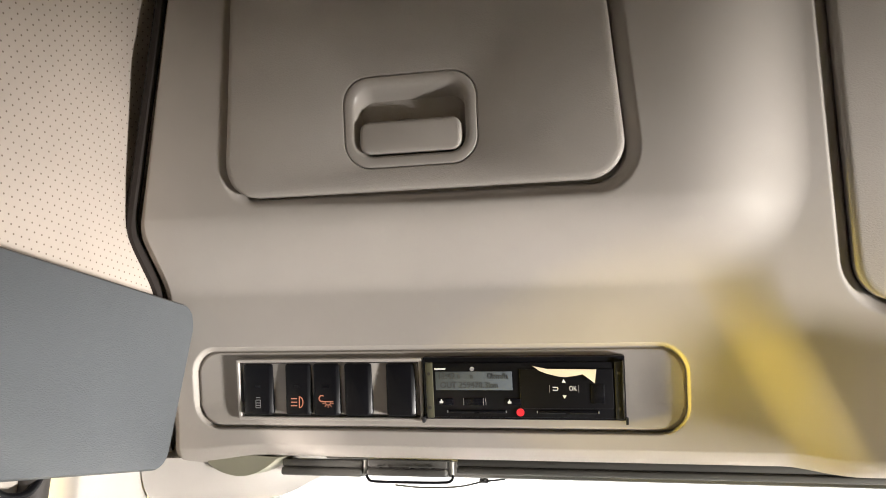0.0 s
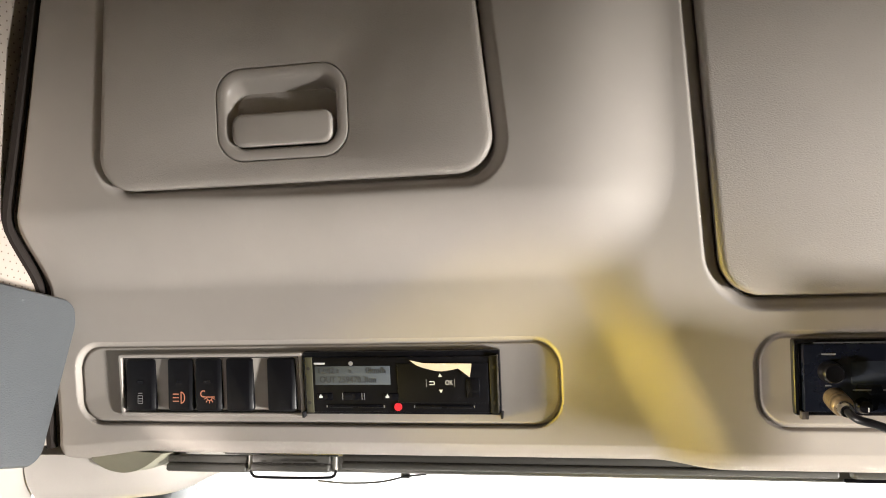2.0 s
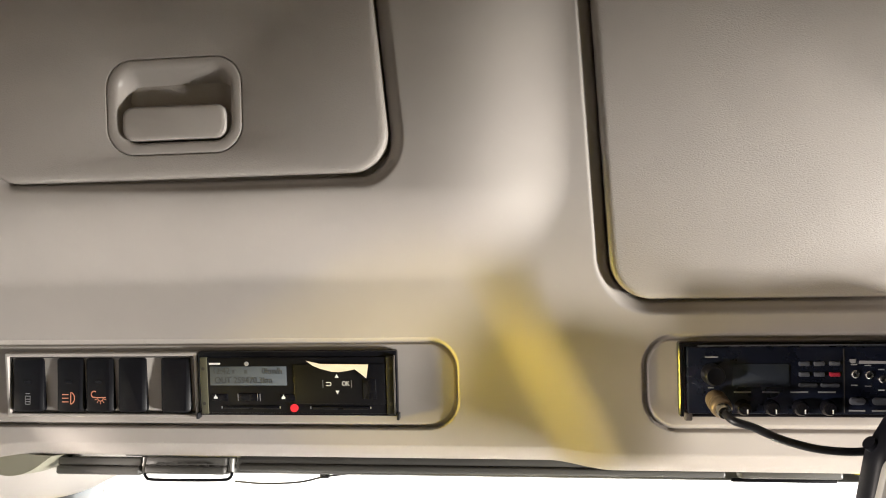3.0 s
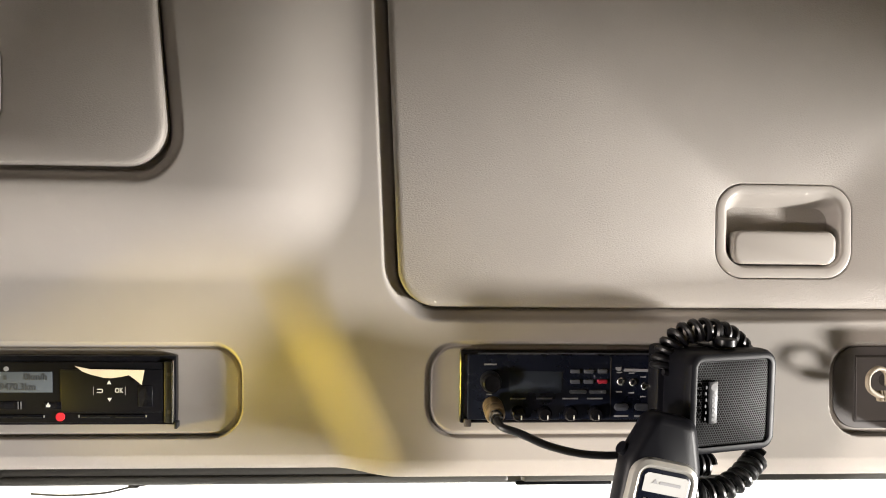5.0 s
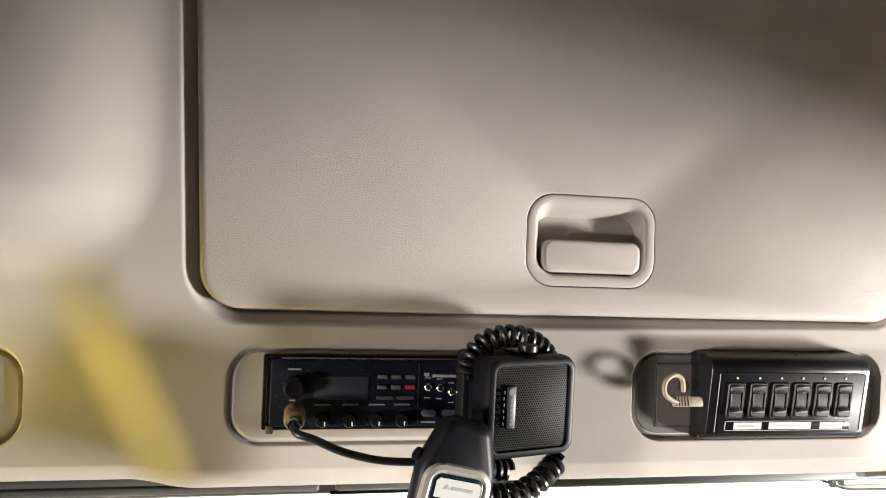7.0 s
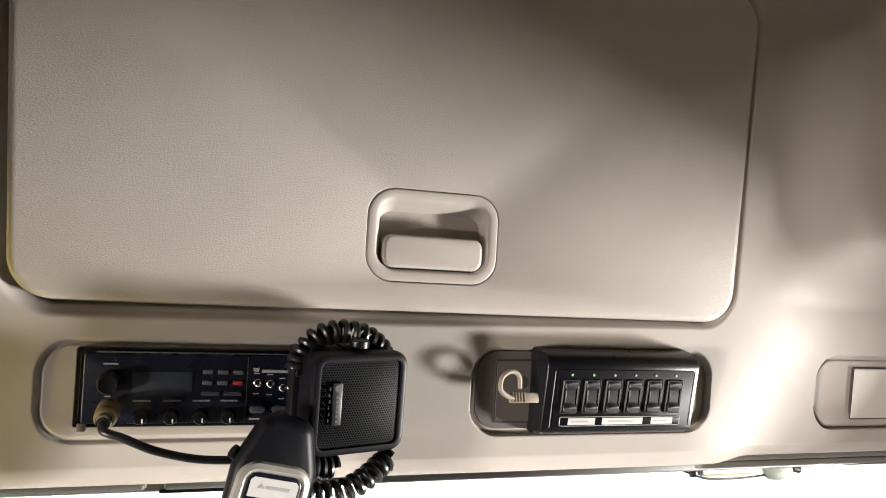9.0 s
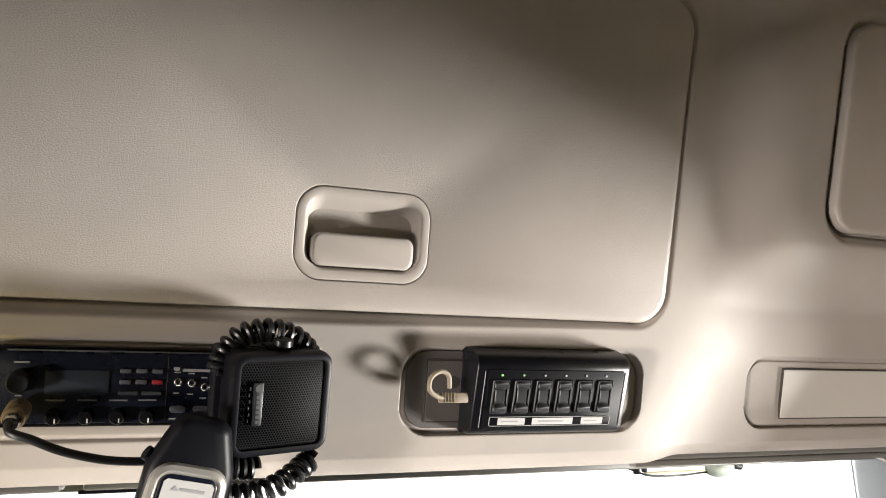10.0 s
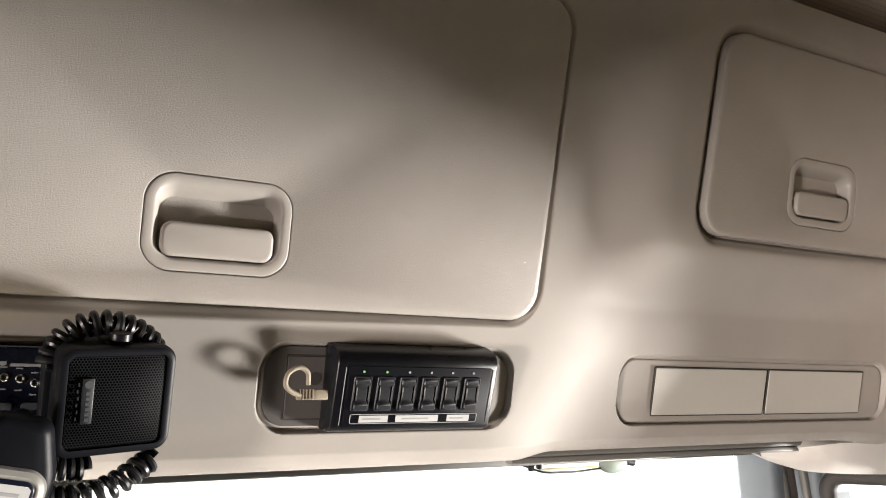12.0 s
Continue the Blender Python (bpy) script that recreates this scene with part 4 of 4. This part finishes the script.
for u, v in ((0.0434, 0.0056), (0.0544, 0.0048), (0.0650, 0.0014)):
    jack = part("jack_socket", turned([(0.0014, 0.0), (0.0034, 0.0), (0.0034, 0.0012), (0.0026, 0.0018), (0.0014, 0.0014), (0.0013, -0.002)], 20, Matrix.Translation((u, v, 0.0))), M_chrome, radio, "chrome jack socket")
    part("knob_label", box((u - 0.001, v + 0.0080, 0.0004), (0.0050, 0.0010, 0.0003), 0), M_greyprint, radio, smooth=False)
    part("knob_label", box((u - 0.001, v - 0.0095, 0.0004), (0.0050, 0.0010, 0.0003), 0), M_greyprint, radio, smooth=False)
for u in (0.0444, 0.0628):
    part("oval_key", plate(rect(u - 0.0064, -0.0204, u + 0.0064, -0.0142, 0.0030, 5, 3), -0.001, 0.0022, 0.0008), M_key, radio)
    part("knob_label", box((u, -0.0255, 0.0004), (0.0130, 0.0013, 0.0003), 0), M_greyprint, radio, smooth=False)

# microphone plug and straight lead
plug = thing("microphone_plug", "worn brass-coloured screw plug in the radio", "plug", m=frame_on(0.3950, 1.4995, lambda z: 0.7480 + 0.0 * z, 0.45))
part("ring", turned([(0.0088, -0.004), (0.0090, 0.004), (0.0083, 0.0050), (0.0083, 0.0062), (0.0089, 0.0070), (0.0089, 0.0088), (0.0084, 0.0094), (0.0084, 0.0104), (0.0088, 0.0112), (0.0086, 0.0150), (0.0072, 0.0166)], 30), M_brass, plug)
part("sleeve", turned([(0.0062, 0.0150), (0.0062, 0.0215), (0.0052, 0.0250)], 24), M_chrome, plug, "bright cable sleeve")
lead = bezier([(0.3944, 0.7230, 1.4890), (0.3980, 0.7140, 1.4830), (0.4120, 0.7110, 1.4780), (0.4330, 0.7140, 1.4690), (0.4600, 0.7200, 1.4622), (0.4850, 0.7240, 1.4600), (0.5020, 0.7270, 1.4605)], 8)
tagged(tube(lead, 0.0033, 12, "microphone_lead", M_cord), "thick black rubber lead from the radio plug", "cable")

# ---- loudspeaker ----
sp = Matrix.Translation((0.5915, 0.7085, 1.5020)) @ Matrix(((1, 0, 0, 0), (0, 0, -1, 0), (0, 1, 0, 0), (0, 0, 0, 1))) @ pose(0, 0, 0, 17.5, 0, 0) @ pose(0, 0, 0, 0, 13.5, 0)
speaker = thing("loudspeaker", "small black square loudspeaker with a perforated steel grille", "loudspeaker", m=sp)
o = rect(-0.0432, -0.0430, 0.0432, 0.0430, 0.0130, 8, 10)
body = [flat(inset(o, 0.0105), -0.046), flat(inset(o, 0.0045), -0.044), flat(inset(o, 0.003), -0.040), flat(o, -0.010), flat(o, -0.005), flat(inset(o, 0.0016), -0.0012), flat(inset(o, 0.004), 0.0), flat(inset(o, 0.0068), -0.0004), flat(inset(o, 0.0074), -0.0028)]
part("case", loft(body, True, True), M_matt, speaker)
dome = bmesh.new()
bmesh.ops.create_grid(dome, x_segments=28, y_segments=26, size=1.0, matrix=Matrix.Diagonal((0.0352, 0.0350, 1, 1)))
for v in dome.verts:
    v.co.z = -0.0022 + 0.0030 * (1 - (v.co.x / 0.0352) ** 2) * (1 - (v.co.y / 0.0350) ** 2)
part("grille", dome, M_grille, speaker, "perforated black steel grille")
badge = part("badge", box((-0.0220, 0.0020, 0.0008), (0.0082, 0.0350, 0.0022), 0.0006), M_charcoal, speaker, "narrow upright badge plate")
for i in range(6):
    part("maker_mark", box((-0.0218, -0.0120 + i * 0.0040, 0.0020), (0.0030, 0.0024, 0.0003), 0), M_badgeprint, badge, smooth=False)
    part("small_print", box((-0.0292 + 0.0006 * (i % 2), -0.0110 + i * 0.0052, 0.0010), (0.0010, 0.0026, 0.0012), 0), M_charcoal, badge, smooth=False)
part("maker_mark", turned([(0.0016, 0.0), (0.0030, 0.0), (0.0030, 0.0003), (0.0016, 0.0003)], 18, Matrix.Translation((-0.0218, 0.0150, 0.0018))), M_badgeprint, badge)
part("thumb_screw", turned([(0.0045, 0.0), (0.0045, 0.003), (0.0086, 0.0034), (0.0086, 0.0085), (0.0070, 0.0096)], 20, Matrix.Translation((0.002, 0.0420, -0.016)) @ pose(0, 0, 0, -90)), M_black, speaker)
part("bracket", box((0.0, 0.0428, -0.026), (0.018, 0.0022, 0.030), 0.0006), M_black, speaker)
part("bracket", box((0.004, -0.0432, -0.024), (0.030, 0.0030, 0.026), 0.0008), M_black, speaker)
part("mount", box((-0.012, 0.004, -0.052), (0.066, 0.074, 0.018), 0.004), M_matt, speaker)

# ---- microphone with coiled cord ----
up = Vector((0.22, -0.22, 0.95)).normalized()
out = Vector((0.10, -1.0, -0.20))
out = (out - up * out.dot(up)).normalized()
side = up.cross(out)
mic = thing("hand_microphone", "black hand microphone with silver surround hanging from its clip", "microphone",
            m=Matrix(((side.x, up.x, out.x, 0.5200), (side.y, up.y, out.y, 0.7000), (side.z, up.z, out.z, 1.4380), (0, 0, 0, 1))))
sh = rounded([(-0.0310, -0.070), (0.0310, -0.070), (0.0330, 0.016), (0.0190, 0.056), (-0.0190, 0.056), (-0.0330, 0.016)], [0.016, 0.016, 0.040, 0.012, 0.012, 0.040], 6, 8)
part("shell", loft([flat(inset(sh, 0.008), -0.022), flat(inset(sh, 0.002), -0.018), flat(sh, -0.010), flat(sh, -0.002), flat(inset(sh, 0.003), 0.003), flat(inset(sh, 0.008), 0.0052)], True, True), M_matt, mic)
face = rounded([(-0.0295, -0.070), (0.0295, -0.070), (0.0285, 0.022), (-0.0285, 0.022)], [0.014, 0.014, 0.0155, 0.0155], 8, 10)
front = part("surround", loft([flat(inset(face, -0.001), -0.002), flat(face, 0.0050), flat(inset(face, 0.0015), 0.0078), flat(inset(face, 0.0050), 0.0092), flat(inset(face, 0.0075), 0.0080)], False, True), M_silver, mic, "silver painted surround")
inn = inset(face, 0.0080)
part("inner_face", loft([flat(inn, 0.0070), flat(inn, 0.0088), flat(inset(inn, 0.001), 0.0094)], True, True), M_navy, front)
label = part("label_plate", poly([(-0.0185, -0.0040), (0.0185, -0.0040), (0.0185, 0.0085), (0.0160, 0.0110), (-0.0160, 0.0110), (-0.0185, 0.0085)], 0.0094, 0.0100), M_label, front, "white label plate", smooth=False)
part("maker_mark", poly([(-0.0120, 0.0030), (-0.0070, 0.0030), (-0.0095, 0.0066)], 0.0100, 0.0103), M_greyprint, label, smooth=False)
part("maker_mark", poly([(-0.0055, 0.0030), (0.0120, 0.0030), (0.0120, 0.0054), (-0.0055, 0.0054)], 0.0100, 0.0103), M_greyprint, label, smooth=False)
for j in range(3):
    for i in range(8):
        part("sound_slot", box((-0.0150 + i * 0.0043 + (j % 2) * 0.002, -0.0105 - j * 0.0050, 0.0096), (0.0022, 0.0034, 0.0006), 0), M_gap, front, smooth=False)
part("talk_button", rod((-0.026, 0.018, -0.010), (-0.0345, 0.022, -0.009), 0.0055, 14), M_matt, mic)
part("hanger", rod((0.0, 0.046, -0.020), (0.0, 0.046, -0.034), 0.008, 18), M_black, mic)


def coil(ctrl, turns, radius, r, name, label):
    """A coiled cord along a smooth line."""
    line = bezier(ctrl, 40)
    n = len(line)
    pts = []
    per = 14
    total = turns * per
    normal = Vector((0, -1, 0))
    for k in range(total + 1):
        f = k / total * (n - 1)
        i = min(int(f), n - 2)
        p = line[i].lerp(line[i + 1], f - i)
        d = (line[i + 1] - line[i]).normalized()
        a = (normal - d * normal.dot(d)).normalized()
        b = d.cross(a)
        ang = 2 * math.pi * k / per
        pts.append(p + (a * math.cos(ang) + b * math.sin(ang)) * radius)
    ob = tube(pts, r, 8, name, M_cord)
    return tagged(ob, label, "cable")


coil([(0.5400, 0.7330, 1.5300), (0.5440, 0.7300, 1.5440), (0.5560, 0.7260, 1.5590), (0.5760, 0.7240, 1.5650), (0.5960, 0.7260, 1.5620), (0.6110, 0.7320, 1.5530), (0.6190, 0.7400, 1.5420)], 15, 0.0078, 0.0030, "coiled_cord", "glossy black coiled cord looped behind the loudspeaker")
coil([(0.5440, 0.7250, 1.4560), (0.5600, 0.7270, 1.4530), (0.5740, 0.7300, 1.4520)], 5, 0.0078, 0.0030, "coiled_cord", "glossy black coiled cord below the loudspeaker")
coil([(0.5460, 0.7180, 1.4330), (0.5600, 0.7190, 1.4310), (0.5780, 0.7220, 1.4330), (0.5960, 0.7270, 1.4400), (0.6110, 0.7340, 1.4500), (0.6220, 0.7400, 1.4580)], 11, 0.0078, 0.0030, "coiled_cord", "glossy black coiled cord hanging below the loudspeaker")

# ---- auxiliary switch box ----


def paddle(wide, narrow, half):
    """A rocker paddle: raised ends, a hollow waist that is drawn in at the sides."""
    rows = []
    for k in range(21):
        u = k / 20 * 2 - 1
        end = min(1.0, max(0.0, (abs(u) - 0.42) / 0.16))
        end = end * end * (3 - 2 * end)
        w = narrow + (wide - narrow) * end
        h = 0.0026 + 0.0020 * end - 0.0011 * u + (0.0006 * (1 - (u / 0.42) ** 2) if abs(u) < 0.42 else 0.0)
        if abs(u) > 0.95:
            h -= 0.0014
        y = u * half
        rows.append([(-w, y, 0.0), (-w, y, h - 0.0007), (-w + 0.0007, y, h), (w - 0.0007, y, h), (w, y, h - 0.0007), (w, y, 0.0)])
    return loft(rows, True, True)


aux = thing("switch_box", "black add-on box of six rocker switches with white labels", "switch box", m=frame_on(0.8655, 1.5085, lambda z: 0.7425 + 0.0 * z, 0.42))
W, H = 0.0870, 0.0350
side_line = [(-H - 0.0060, -0.0400), (-H - 0.0060, -0.0150), (-H - 0.0045, -0.0075), (-H - 0.0012, -0.0022), (-H + 0.0012, -0.0004), (-H + 0.0040, 0.0002), (H - 0.0050, 0.0002), (H - 0.0010, -0.0006),
             (H + 0.0026, -0.0030), (H + 0.0052, -0.0068), (H + 0.0066, -0.0115), (H + 0.0070, -0.0170), (H + 0.0070, -0.0400)]
rows = []
for x, k in ((-W - 0.0030, 0.0016), (-W - 0.0022, 0.0006), (-W - 0.0010, 0.0), (W - 0.0085, 0.0), (W - 0.0073, 0.0006), (W - 0.0065, 0.0016)):
    rows.append([(x - (0.0035 if x < 0 and n < -0.012 else 0.0), v * (1 - k * 8), n - k) for v, n in side_line])
part("case", loft(rows, True, True), M_case, aux)
for u in (-0.0815, 0.0752):
    part("plate_line", box((u, -0.0012, 0.0004), (0.0006, 0.0566, 0.0006), 0), M_greyprint if u < 0 else M_gap, aux, smooth=False)
part("face_plate", plate(rect(-0.0785, -0.0310, 0.0735, 0.0285, 0.0008, 3, 6), -0.001, 0.0011, 0.0004), M_matt, aux)
for i in range(6):
    u = -0.0640 + i * 0.0233
    fr = part("switch_frame", ring_frame(0.0178, 0.0345, 0.0018, -0.001, 0.0028, 0.0007), M_charcoal, aux)
    fr.location = (u, 0.0020, 0)
    part("rocker", paddle(0.0070, 0.0052, 0.0158), M_charcoal, fr)
    part("indicator", rod((u, 0.0235, 0.0008), (u, 0.0235, 0.0017), 0.0012, 12), M_led if i < 2 else M_greyprint, aux, "small green indicator" if i < 2 else "")
part("label_strip", box((-0.0042, -0.0232, 0.0013), (0.1340, 0.0086, 0.0008), 0.0002), M_gloss, aux)
part("label_rim", ring_frame(0.1355, 0.0096, 0.0005, 0.0008, 0.0019, 0.0001), M_label, aux).location = (-0.0042, -0.0232, 0)
for u0, u1 in ((-0.0628, -0.0335), (-0.0255, 0.0200), (0.0299, 0.0548)):
    lab = part("label_sticker", box(((u0 + u1) / 2, -0.0232, 0.0019), (u1 - u0, 0.0068, 0.0004), 0), M_label, aux, "white paper label", smooth=False)
    part("label_print", box(((u0 + u1) / 2 - 0.002, -0.0232, 0.0022), ((u1 - u0) * 0.62, 0.0014, 0.0002), 0), M_greyprint, lab, smooth=False)
part("screw", rod((-W - 0.003, -H - 0.001, -0.010), (-W - 0.003, -H - 0.004, -0.010), 0.002, 10), M_gap, aux)

# blanking plate behind the box, with a cable outlet
outlet = thing("blank_panel", "dark grey blanking panel half hidden behind the switch box", "blanking panel", "blank panels", m=frame_on(0.8300, 1.5155, centre_y, 0.25, -0.0055))
part("slot", ring_frame(0.1900, 0.0625, 0.0016, -0.002, 0.0012, 0.0003), M_gap, outlet, "dark joint round the panel")
part("panel", plate(rect(-0.0934, -0.0296, 0.0934, 0.0296, 0.0012, 4, 6), -0.002, 0.0018, 0.0006), M_insert, outlet, smooth=False)
lining = rounded([(-0.1150, -0.0370), (0.1180, -0.0370), (0.1180, 0.0390), (-0.1150, 0.0390)], [0.0240, 0.004, 0.004, 0.0240], 8, 8)
part("lining", plate(lining, -0.003, 0.0006, 0.0005), M_insert, outlet, "dark grey lining of the bay", smooth=False)
part("cable_hole", rod((-0.0660, 0.0085, 0.0016), (-0.0660, 0.0085, 0.0022), 0.0062, 20), M_gap, outlet, "dark round cable hole")
strap = thing("strap_loop", "beige ribbed plastic strap looped beside the switch box", "strap")
loop = bezier([(0.7640, 0.7480, 1.5090), (0.7520, 0.7470, 1.5080), (0.7400, 0.7440, 1.5095), (0.7300, 0.7400, 1.5160), (0.7310, 0.7380, 1.5270), (0.7410, 0.7390, 1.5330), (0.7500, 0.7420, 1.5290), (0.7520, 0.7460, 1.5180)], 7)
tube(loop, 0.0023, 10, "loop", M_strap, strap)
part("tail", box((0.7560, 0.7470, 1.5090), (0.0300, 0.0050, 0.0095), 0.0014), M_strap, strap)
for i in range(5):
    part("rib", box((0.7440 + i * 0.0030, 0.7438, 1.5090), (0.0010, 0.0016, 0.0098), 0.0003), M_strap, strap)
